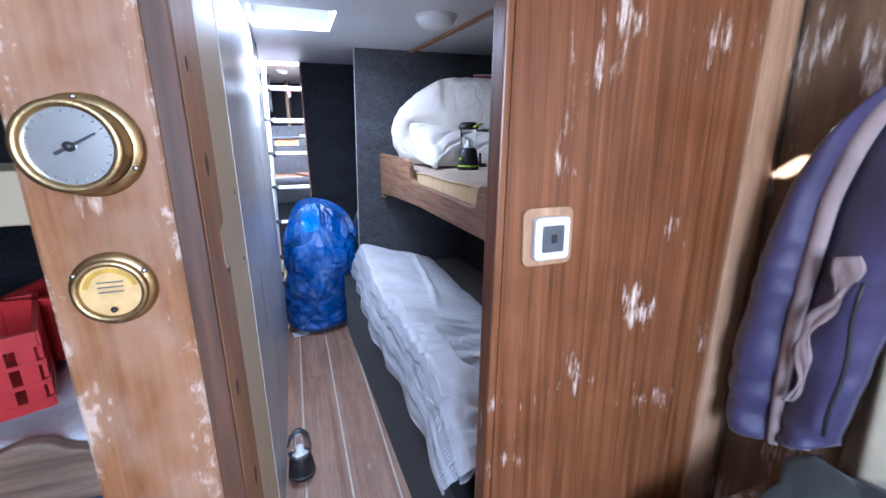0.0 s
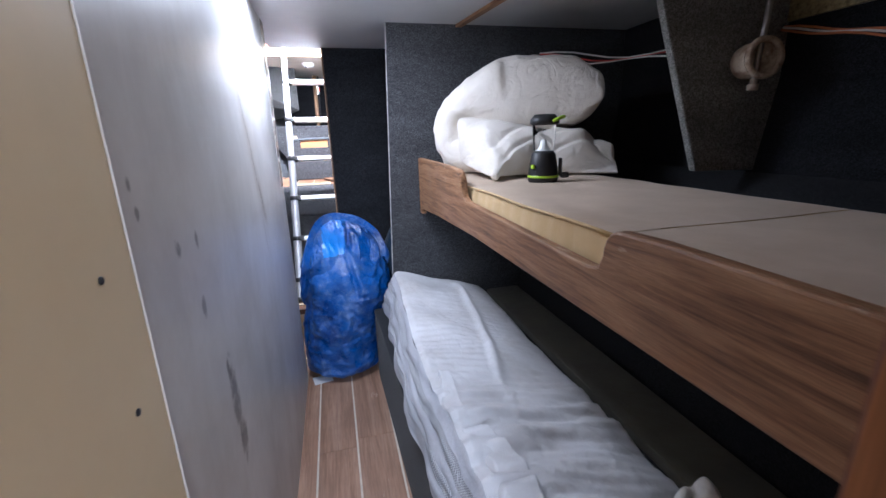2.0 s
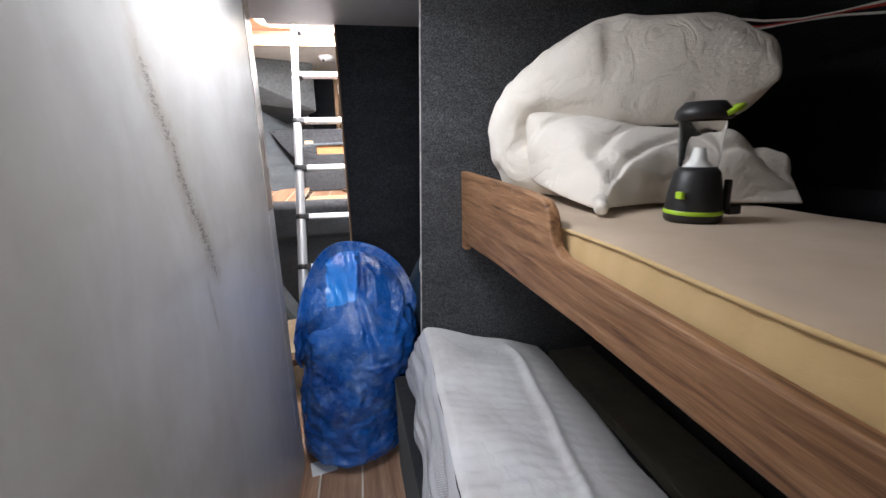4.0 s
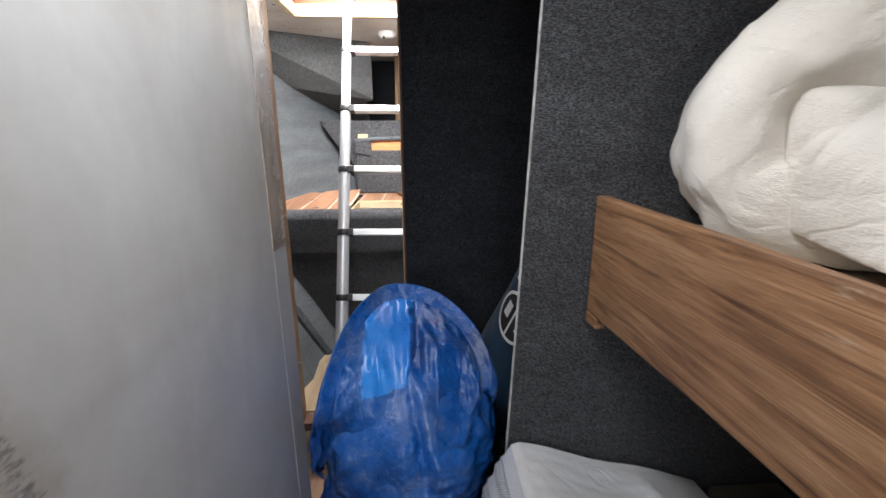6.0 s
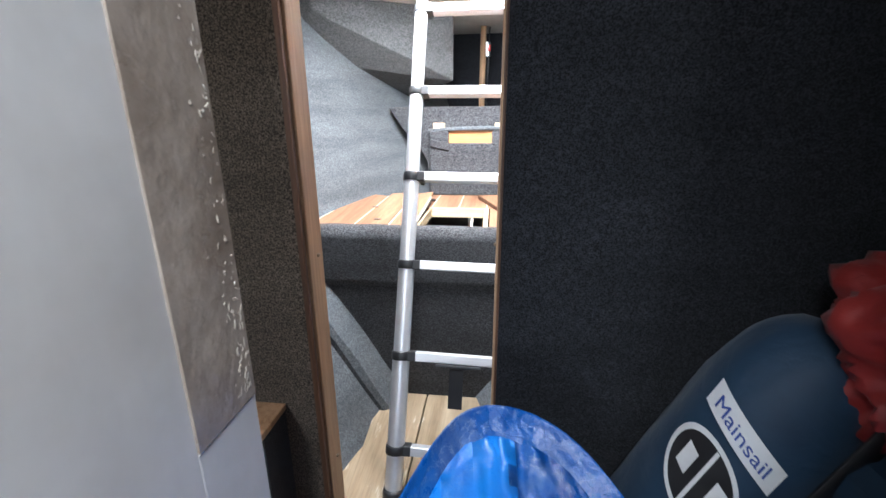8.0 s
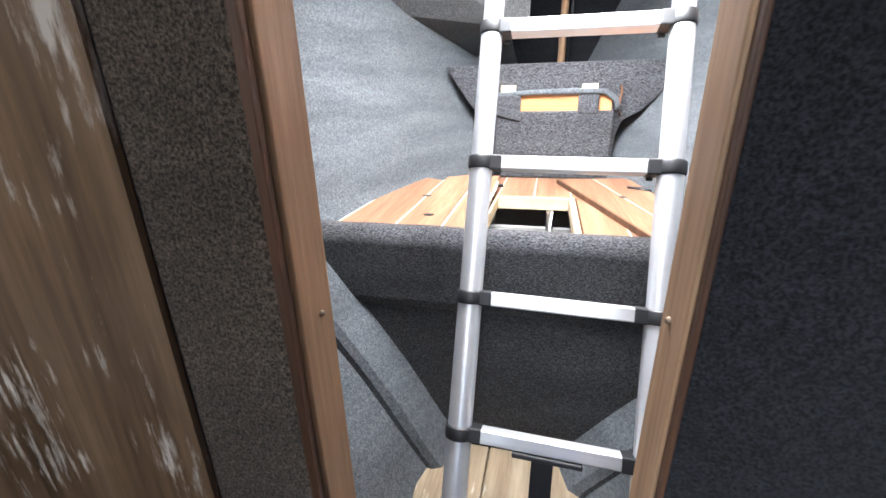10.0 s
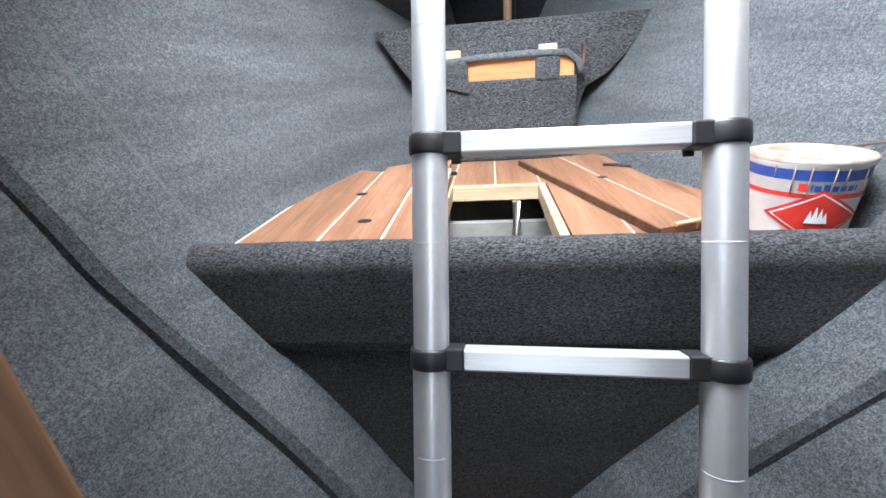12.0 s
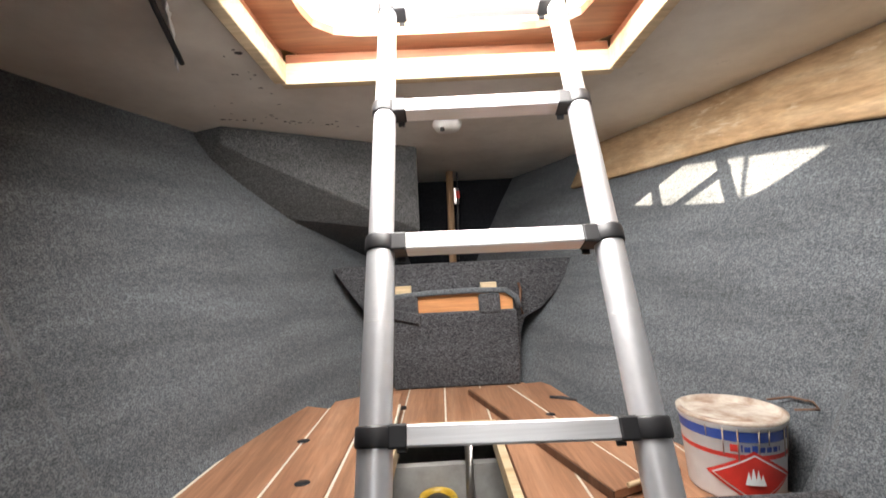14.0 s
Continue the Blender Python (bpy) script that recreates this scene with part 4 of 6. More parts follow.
def mattress():
    t = thing("mattress", (1.3, 5.1, 0.45), "white quilted mattress with a rumpled cover on the lower bunk", "mattress")

    def top(u, v):
        y = 4.2 + 1.905 * v
        xl, xr = 1.078 + 0.012 * math.sin(v * 9), 1.605 - 0.01 * v
        if v > 0.8:
            xl += 0.02 * (v - 0.8) / 0.2
        x = xl + (xr - xl) * u
        quilt = 0.0065 * abs(math.sin(y * 84 + 2.2 * ns(x, y, 3, 5))) * (0.45 + 0.55 * abs(math.sin(x * 40 + 6 * ns(x, y, 0, 7)))) * (1 - 0.6 * smoothstep(0.5, 0.8, v))
        crease = 0.02 * math.exp(-((u - 0.42 - 0.22 * math.sin((v - 0.45) * 3.6)) / 0.035) ** 2) * smoothstep(0.40, 0.6, v) * (1 - smoothstep(0.92, 1.0, v))
        sag = 0.022 * ns(x, y, 0, 5)
        ripple = 0.009 * math.sin(y * 55 + 5 * ns(x, y, 2, 4)) * (1 - smoothstep(0.35, 0.6, v))
        edge = -0.008 * (1 - smoothstep(0.0, 0.04, u)) - 0.022 * smoothstep(0.95, 1.0, u)
        z = 0.572 + 0.025 * smoothstep(0.6, 1.0, v) - 0.135 * u ** 1.25 + quilt + crease + sag + ripple + edge - 0.10 * (1 - smoothstep(0, 0.25, v)) ** 2
        return Vector((x, y, z))
    part("quilted_top", sheet(top, 90, 230), M_SHEET, t)

    def border(u, v):
        y = 4.2 + 1.905 * v
        a = top(0, v)
        out = 0.055 * math.sin(u * 1.9) + 0.012 * ns(u * 2, y, 4, 7) + 0.008 * math.sin(y * 21) * u
        return Vector((a.x - out - 0.012 * u * u, y, a.z - (a.z - 0.405) * u))
    part("mesh_border", sheet(border, 16, 120), M_MESH, t, "pale mesh border")

    for u0, u1 in ((0.16, 0.34), (0.50, 0.68)):
        part("mesh_stripe", sheet(lambda u, v, u0=u0, u1=u1: border(u0 + (u1 - u0) * u, v) + Vector((-0.002, 0, 0.001)), 5, 120), M_STRIPE, t, "grey dotted mesh stripe")

    def cover(u, v):
        y = 4.22 + 0.92 * v
        x = 1.075 + 0.20 * u * (1 - 0.75 * v) + 0.02 * math.sin(v * 14)
        z = 0.492 + 0.07 * smoothstep(0.05, 0.4, u) + 0.012 * ns(x, y, 0, 9) + 0.006 * math.sin(y * 60 + 20 * ns(x, y, 3, 4)) - 0.10 * (1 - smoothstep(0, 0.3, v)) ** 2 + 0.01
        return Vector((x - 0.01, y, z))
    part("loose_cover", sheet(cover, 30, 110, thick=0.003), M_SHEET, t, "loosened white cover edge")
    part("end_panel", sheet(lambda u, v: Vector((1.10 + 0.49 * u, 6.105, 0.405 + (0.17 - 0.135 * u) * v)), 8, 3), M_MESH, t)
    part("back_panel", sheet(lambda u, v: Vector((top(1, u).x + 0.002, 4.2 + 1.905 * u, 0.41 + (top(1, u).z - 0.41) * v)), 40, 3), M_MESH, t)


mattress()


def pillow_cloth():
    def f(u, v):
        x, y = 1.24 + 0.30 * u, 4.30 + 0.24 * v
        return Vector((x + 0.03 * ns(u * 3, v * 3, 1), y + 0.03 * ns(u * 3, v * 3, 5), 0.575 - 0.03 * (1 - v) + 0.05 * abs(ns(u * 5, v * 5, 2)) + 0.03 * math.sin(math.pi * u) * math.sin(math.pi * v)))
    solo("crumpled_pillowcase", sheet(f, 36, 30, thick=0.008), M_DUVET, "crumpled white pillowcase lying on the mattress", "pillowcase")


pillow_cloth()


def upper_bunk():
    t = thing("upper_bunk", (1.6, 5.1, 0.95), "upper bunk with a curved brown wooden leeboard", "bunk")
    pts = [(6.118, 0.928), (6.118, 1.184), (6.0, 1.183), (5.75, 1.180), (5.52, 1.176)]
    for k in range(9):
        a = radians(90 * k / 8)
        pts.append((5.445 - 0.065 * math.sin(a), 1.105 + 0.066 * math.cos(a)))
    pts += [(5.365, 1.083), (5.33, 1.071), (4.62, 1.059), (4.59, 1.066)]
    for k in range(9):
        a = radians(90 * k / 8)
        pts.append((4.58 - 0.04 * (1 - math.cos(a)), 1.088 + 0.048 * math.sin(a)))
    pts += [(4.46, 1.139), (4.11, 1.136), (4.11, 0.969), (5.24, 0.968), (5.74, 0.951)]
    part("leeboard", prism(pts, "x", 1.262, 1.288, 0.005, 2), M_BUNK, t)
    part("bunk_bottom", box(1.288, 2.3, 4.11, 6.118, 0.957, 0.965), M_PLY, t)
    part("cleat", box(1.262, 1.285, 6.07, 6.118, 0.905, 0.929, 0.003), M_BUNK, t)


upper_bunk()


def foam_cushion(y0, y1, label):
    t = thing("foam_cushion", (1.58, (y0 + y1) / 2, 0.966), label, "cushion", "cushions of the upper bunk")

    def top(u, v):
        x, y = 1.30 + 0.575 * u, y0 + (y1 - y0) * v
        e = min(u, 1 - u, 1) * 0.575
        return Vector((x, y, 1.118 + 0.004 * ns(x, y, 0, 6) - 0.006 * (1 - smoothstep(0, 0.02, e))))
    part("cushion_top", sheet(top, 24, 50), M_FOAMTOP, t)

    def side(u, v):
        y = y0 + (y1 - y0) * v
        puck = 0.003 * max(0, math.sin(y * 95 + 3 * ns(y, 0, 0, 9))) * (1 - u)
        return Vector((1.30 - 0.006 * math.sin(math.pi * u) + puck, y, 1.112 - 0.145 * u))
    part("cushion_side", sheet(side, 10, 120), M_FOAM, t, "tan foam side")
    part("cushion_end", sheet(lambda u, v: Vector((1.30 + 0.575 * u, y0, 1.112 - 0.145 * v)), 4, 4), M_FOAM, t)
    part("cushion_back_end", sheet(lambda u, v: Vector((1.30 + 0.575 * u, y1, 1.112 - 0.145 * v)), 4, 4), M_FOAM, t)
    part("cushion_back", sheet(lambda u, v: Vector((1.875, y0 + (y1 - y0) * u, 1.112 - 0.145 * v)), 4, 4), M_FOAM, t)
    part("edge_piping", tube([(1.299, y0 + (y1 - y0) * k / 20, 1.113 + 0.002 * math.sin(k)) for k in range(21)], 0.004, 6), M_FOAM, t)


foam_cushion(4.603, 6.115, "beige foam cushion with a tan side on the upper bunk")
foam_cushion(4.12, 4.597, "short beige foam cushion at the upper bunk's near end")


def padded_layer(line, half, origin, e1, e2, depth, seed, front=0.0, swell=0.0):
    """A thick padded layer: a line in (along e1, up), given a thickness, drawn out along e2."""
    n = len(line) - 1
    nv = 34

    def f(u, v):
        k = u * 2 * (n + 1)
        i = int(round(k)) % (2 * (n + 1))
        upper = i <= n
        i = i if upper else 2 * n + 1 - i
        q0, q1 = line[max(i - 1, 0)], line[min(i + 1, n)]
        dx, dz = q1[0] - q0[0], q1[1] - q0[1]
        ln = math.hypot(dx, dz) or 1
        tip = math.sqrt(max(0.02, 1 - abs(2 * i / n - 1) ** 10))
        end = (1 - (1 - min(1, v / 0.22)) ** 2.2) * (1 - (1 - min(1, (1 - v) / 0.2)) ** 2.2) if v < 0.99 else 0.2
        h = half * (1 + swell * smoothstep(0.5, 0.8, i / n)) * tip * (0.34 + 0.66 * end) * (1 if upper else -1)
        s, z = line[i][0] - dz / ln * h, line[i][1] + dx / ln * h
        d = depth * v + front
        p = origin + e1 * s + e2 * d
        w = 0.022 * ns(s + seed, d, z, 6) + 0.013 * ns(s, d + seed, z, 14)
        fold = 0.007 * math.sin(s * 55 + z * 40 + 16 * ns(s, d, z, 4)) * (1 - min(1, v / 0.6)) + 0.008 * (0.5 - abs(ns(s + 2, d, z + seed, 9)))
        crease = max(0.0, 0.16 - abs(ns(s * 1.3 + seed, d * 2.2, z * 1.3, 5.5))) * 0.04 + max(0.0, 0.14 - abs(ns(s * 0.6 + 3 + seed, d * 2.4, z * 0.6, 13))) * 0.04
        w -= crease
        fold -= 0.6 * crease
        p += Vector((0.5 * w, -w, 0)) - e2 * 0.0
        return Vector((p.x, min(p.y, 6.112), max(1.124, z + w + fold)))
    bm = sheet(f, 2 * (n + 1), nv, True)
    bm.verts.ensure_lookup_table()
    total, row = 2 * (n + 1), nv + 1
    for j in (0, nv):
        for i in range(n):
            a, b, c, d = (bm.verts[k * row + j] for k in (i, i + 1, total - 2 - i, total - 1 - i))
            face = bm.faces.new((a, b, c, d))
            face.smooth = True
    return bm


def duvet():
    o = Vector((1.325, 5.90, 0))
    e1, e2 = Vector((0.88, -0.475, 0)), Vector((0.475, 0.88, 0))
    t = thing("rolled_duvet", (1.65, 5.8, 1.12), "white duvet folded and rolled up on the upper bunk's cushion", "duvet")
    outer = spline([(0.40, 1.170), (0.24, 1.172), (0.11, 1.195), (0.048, 1.26), (0.042, 1.335), (0.09, 1.405), (0.20, 1.445), (0.34, 1.458), (0.52, 1.458), (0.68, 1.415)], 60)
    a = part("outer_roll", padded_layer(outer, 0.064, o, e1, e2, 0.28, 0.0, -0.06, 1.3), M_DUVET, t)
    inner = spline([(0.105, 1.285), (0.19, 1.272), (0.32, 1.238), (0.46, 1.205), (0.60, 1.195), (0.74, 1.165)], 34)
    b = part("inner_fold", padded_layer(inner, 0.068, o, e1, e2, 0.32, 5.0, -0.085), M_DUVET, t)
    hem = spline([(1.385, 5.80, 1.175), (1.40, 5.66, 1.15), (1.412, 5.535, 1.135), (1.422, 5.470, 1.135), (1.50, 5.505, 1.130), (1.62, 5.535, 1.127), (1.76, 5.50, 1.127), (1.93, 5.44, 1.125)], 70)

    def drape(u, v):
        p = o + e1 * (0.088 + 0.655 * u) + e2 * 0.012
        p.z = 1.345 + 0.012 * math.sin(u * 7) - 0.06 * u - 0.12 * smoothstep(0.8, 1.0, u)
        q = Vector(hem[int(round(u * 70))])
        curl = e2 * (0.035 * max(0.0, 1 - u / 0.09) ** 2)
        p += curl
        q += curl
        body = math.sin(math.pi * v ** 0.75) ** 0.8 * (1 - 0.6 * smoothstep(0.85, 1.0, u))
        k = math.exp(-((u - 0.43) / 0.13) ** 2)
        w = 0.068 * (1 - 0.4 * k) * body + 0.020 * body * ns(u * 5, v * 2, 3) + 0.010 * body * math.sin(u * 26 + 5 * ns(u * 3, v * 3, 1)) * smoothstep(0.3, 0.9, v)
        w -= 0.07 * body * max(0.0, 0.2 - abs(ns(u * 4 + v * 1.5, v * 1.2, 9)))
        p = p + (q - p) * v + Vector((-0.42, -0.55, 0.72)) * w
        return Vector((p.x, p.y, max(p.z, 1.123)))
    c = part("draped_fold", sheet(drape, 70, 36, thick=0.012), M_DUVET, t)
    part("corner_knot", tube([(1.437, 5.498, 1.146), (1.428, 5.482, 1.138), (1.424, 5.472, 1.136), (1.420, 5.464, 1.135), (1.417, 5.459, 1.134)], [0.020, 0.014, 0.016, 0.014, 0.007], 14), M_DUVET, t)
    for ob in (a, b, c):
        mod = ob.modifiers.new("smooth", "SUBSURF")
        mod.levels = mod.render_levels = 1


duvet()


def lantern(at, k, lime, name, label):
    x, y, z = at
    t = thing(name, at, label, "lantern")
    part("base", lathe([(0, 0), (0.052 * k, 0), (0.055 * k, 0.006 * k), (0.055 * k, 0.02 * k), (0.050 * k, 0.06 * k), (0.043 * k, 0.10 * k), (0.034 * k, 0.112 * k), (0, 0.112 * k)], at, 36), M_BLACK, t)
    part("base_stripe", lathe([(0.0552 * k, 0.016 * k), (0.0562 * k, 0.018 * k), (0.0562 * k, 0.022 * k), (0.0545 * k, 0.0245 * k)], at, 36), M_LIME if lime else M_GREYP, t, "lime green stripe")
    part("globe", lathe([(0.036 * k, 0.110 * k), (0.040 * k, 0.15 * k), (0.043 * k, 0.205 * k)] if lime else
                        [(0.048 * k, 0.11 * k), (0.05 * k, 0.15 * k), (0.04 * k, 0.19 * k), (0.02 * k, 0.215 * k), (0, 0.22 * k)], at, 36), M_GLASS, t, "clear plastic globe").visible_shadow = False
    part("reflector", lathe([(0.022 * k, 0.112 * k), (0.012 * k, 0.125 * k), (0.008 * k, 0.15 * k), (0, 0.152 * k)], at, 24), M_WHITEP, t)
    if lime:
        part("cap", lathe([(0.044 * k, 0.203 * k), (0.053 * k, 0.207 * k), (0.05 * k, 0.222 * k), (0.036 * k, 0.238 * k), (0, 0.24 * k)], at, 36), M_BLACK, t)
        part("carry_handle", tube([(x + 0.005 * k, y - 0.048 * k, z + 0.212 * k), (x + 0.03 * k, y - 0.05 * k, z + 0.222 * k), (x + 0.06 * k, y - 0.03 * k, z + 0.228 * k), (x + 0.066 * k, y - 0.005 * k, z + 0.228 * k)], 0.006 * k, 8), M_LIME, t, "lime green carry handle")
        part("crank", box(x + 0.052 * k, x + 0.062 * k, y - 0.03 * k, y - 0.015 * k, z + 0.02 * k, z + 0.085 * k, 0.003), M_BLACK, t)
        part("crank_knob", box(x + 0.06 * k, x + 0.09 * k, y - 0.032 * k, y - 0.015 * k, z + 0.012 * k, z + 0.032 * k, 0.004), M_BLACK, t)
        part("maker_badge", box(x - 0.056 * k, x - 0.048 * k, y - 0.03 * k, y - 0.012 * k, z + 0.05 * k, z + 0.064 * k, 0.001), M_LIME, t)
    return t


lantern((1.565, 5.37, 1.119), 0.96, True, "camping_lantern", "black camping lantern with lime handle standing on the cushion")
lantern((0.656, 4.87, 0.0), 0.92, False, "floor_lantern", "small black lantern with a clear dome standing on the floor")


def hull_knee():
    structure("hull_knee_panel", prism([(1.86, 1.80), (1.90, 1.66), (2.10, 1.135), (2.45, 1.125), (2.45, 1.80)], "y", 5.245, 5.275, 0.006), M_CARPET_LIT_KNEE, "carpeted knee panel against the hull, its grey paled to look lit", "panel")
    t = thing("rusty_fitting", (2.21, 5.245, 1.5), "rusty round deck fitting on the carpeted knee panel", "fitting")
    d = Vector((-0.16, -0.97, 0.05)).normalized()
    c = Vector((2.222, 5.225, 1.492))
    part("fitting_body", lathe([(0.0, 0.0), (0.040, 0.0), (0.052, 0.008), (0.056, 0.03), (0.056, 0.085), (0.0505, 0.085), (0.046, 0.03), (0.0, 0.03)], c, 32, d), M_RUST, t, "pale corroded hollow barrel")
    part("flange_ring", lathe([(0.047, 0.082), (0.062, 0.080), (0.066, 0.087), (0.063, 0.097), (0.051, 0.098), (0.047, 0.092)], c, 36, d), M_RUST, t, "crusted rusty rim")
    m = c + d * 0.062
    part("strut", tube([(m.x + 0.02, m.y, 1.80), (m.x + 0.012, m.y, 1.60), (m.x, m.y, m.z), (m.x - 0.006, m.y, 1.405)], 0.0095, 10), M_STEEL, t)
    part("nut", lathe([(0, 0), (0.016, 0), (0.017, 0.018), (0.011, 0.02), (0.011, 0.034), (0, 0.034)], (m.x - 0.005, m.y, 1.40), 6, (0.05, 0, 1)), M_RUST, t, "rusty nut")


hull_knee()
for k, m in ((0, M_WIRE_W), (1, M_WIRE_R), (2, M_WIRE_W)):
    solo("hull_wire", tube([(1.86 + 0.75 * s / 14, 6.0 - 0.85 * s / 14, 1.655 - 0.012 * k - 0.06 * math.sin(math.pi * s / 14) + 0.012 * math.sin(s + k)) for s in range(15)], 0.0035, 6), m,
         "loose wire sagging along the dark hull", "wire", group="loose wires on the hull")


structure("hull_insulation", box(2.402, 2.419, 4.2, 5.24, 1.628, 1.798, 0.004), M_GOLD, "crinkled gold foil-faced insulation along the hull top", "insulation")
for k, m in ((0, M_WIRE_O), (1, M_WIRE_W), (2, M_WIRE_O)):
    solo("hull_cable", tube([(2.392 - 0.006 * k, 5.235 - 0.05 * s, 1.612 - 0.0125 * s - 0.007 * k + 0.004 * math.sin(1.3 * s + k)) for s in range(16)], 0.004, 6), m,
         "loose cable running along the hull below the insulation", "cable", group="loose cables on the hull")


# ---- bags ----
def blue_bag():
    t = thing("blue_bag", (0.85, 6.28, 0.0), "stuffed blue tarpaulin bag standing at the passage's end", "bag")

    def f(u, v):
        a = 2 * math.pi * u
        w = 0.5 * math.pi * v
        z = 0.765 * (1 - (1 - v) ** 1.15)
        h = z / 0.765
        prof = (0.92 + 0.08 * smoothstep(0.0, 0.7, h)) * smoothstep(-0.12, 0.07, h) * math.sqrt(max(0.0, 1 - max(0.0, (h - 0.72) / 0.28) ** 2.6))
        r = 0.214 * prof
        c, s = math.cos(a), math.sin(a)
        ridge = 1 - 2 * abs(ns(c * 0.9 + 3, s * 0.9, h * 2.6, 1.9))
        ridge3 = 1 - 2 * abs(ns(c * 1.4 + 2, s * 1.4, h * 6.0 + 1.5 * c, 5.5))
        ridge2 = 1 - 2 * abs(ns(c + 7, s, h * 3.4, 4.0))
        front = smoothstep(0.3, 0.75, -s)
        calm = 1 - 0.85 * smoothstep(0.5, 0.62, h) * front * smoothstep(-0.75, -0.45, c) * (1 - smoothstep(0.02, 0.14, c))
        r *= 1 + calm * (0.045 * ridge + 0.03 * ridge2 + 0.02 * ridge3) + 0.03 * ns(c, s, h * 3, 2.2)
        r += 0.012 * calm * (abs(math.sin(a * 5.5 + 2.5 * ns(c, s, h * 2, 2.0) + 2 * h)) - 0.6) * smoothstep(0.1, 0.5, h) * prof
        # a sharp pucker beside the clean panel
        r -= 0.020 * math.exp(-((c - 0.17 - 0.1 * (0.85 - h)) / 0.055) ** 2) * front * smoothstep(0.6, 0.74, h) * (1 - smoothstep(0.9, 0.98, h))
        r += 0.010 * math.exp(-((c - 0.30) / 0.07) ** 2) * front * smoothstep(0.6, 0.74, h) * prof
        y = 6.285 + r * s * 0.96
        lean = -0.03 * smoothstep(0.62, 1.0, h)
        return Vector((0.808 + 0.06 * smoothstep(0.1, 0.75, h) + lean + r * c * 1.02, y + 0.05 * smoothstep(0.7, 1.0, h), 0.006 + z + 0.22 * h * h * (y - 6.285) + 0.008 * ns(c, s, h, 5)))
    bm = sheet(f, 150, 150, True)
    part("bag_body", bm, M_TARP, t)
    path = spline([(0.640, 6.20, 0.47), (0.636, 6.16, 0.56), (0.645, 6.145, 0.66), (0.676, 6.20, 0.785), (0.720, 6.31, 0.858), (0.785, 6.44, 0.880), (0.875, 6.475, 0.872), (0.972, 6.44, 0.842), (1.054, 6.35, 0.78), (1.085, 6.28, 0.70), (1.075, 6.25, 0.63)], 60)
    mid = Vector((0.86, 6.27, 0.62))

    def fold(u, v):
        """Stiff rim folded sharply over: one leg hangs inside, the other runs down outside."""
        p = Vector(path[int(round(u * 60))])
        flat = Vector((p.x - mid.x, p.y - mid.y, 0)).normalized()
        k = 2 * v - 1
        wr = 0.013 * (1 - 2 * abs(ns(u * 8, v * 2.0, 3, 1.0))) + 0.007 * (1 - 2 * abs(ns(u * 19, v * 5, 7, 1.0)))
        leg = abs(k)
        fade = math.sin(math.pi * min(1.0, max(0.0, u))) ** 0.35
        if k < 0:
            return p + (mid - p).normalized() * (0.085 * leg * fade) + flat * (0.008 * math.sin(math.pi * leg)) + Vector((0, 0, 1)) * wr * leg
        return p + flat * (0.02 * math.sin(math.pi * 0.6 * leg) + wr * leg) - Vector((0, 0, 0.10)) * leg * fade - flat * 0.03 * leg * leg
    part("folded_rim", sheet(fold, 60, 24, thick=0.003), M_TARP, t, "stiff folded rim of the bag")

    def flap(u, v):
        """Top cloth sloping from inside the rim down to the bag's front."""
        p = Vector(path[int(round(60 * (0.20 + 0.68 * u)))])
        p += (mid - p).normalized() * 0.035 - Vector((0, 0, 0.012))
        q = Vector((0.680 + 0.355 * u, 6.13 + 0.22 * (u - 0.5) ** 2, 0.56 + 0.02 * math.sin(u * 5)))
        body = math.sin(math.pi * v) ** 0.7
        ridge = 0.5 - 1.7 * abs(ns(u * 5.0 + 0.6 * v, v * 1.3, 2.0, 1.0)) + 0.5 * (0.5 - 1.7 * abs(ns(u * 11.0 - v, v * 3.0, 6.0, 1.0))) + 0.25 * (0.5 - 1.7 * abs(ns(u * 22.0 + 2 * v, v * 8.0, 9.0, 1.0)))
        clean = smoothstep(0.20, 0.27, u) * (1 - smoothstep(0.50, 0.56, u))
        slit = math.exp(-((u - 0.585 - 0.03 * math.sin(v * 6)) / 0.022) ** 2) * smoothstep(0.25, 0.4, v) * (1 - smoothstep(0.75, 0.9, v))
        lap = 0.012 * smoothstep(0.60, 0.63, u) * (1 - smoothstep(0.75, 0.9, u))
        lift = 0.062 * body + 0.017 * ridge * (1 - 0.75 * clean) * body ** 0.5 - 0.03 * slit + lap * body
        return p + (q - p) * v + Vector((0, -0.62, 0.78)) * lift
    bm = sheet(flap, 90, 70, thick=0.003)
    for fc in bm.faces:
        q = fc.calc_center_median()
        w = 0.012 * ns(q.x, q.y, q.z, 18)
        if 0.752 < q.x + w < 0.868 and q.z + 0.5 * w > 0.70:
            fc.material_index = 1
    part("top_flap", bm, [M_TARP, M_PANEL], t, "creased blue top cloth with a clean patch brightened to look lit")


blue_bag()


BAG_SHIFT = -0.105


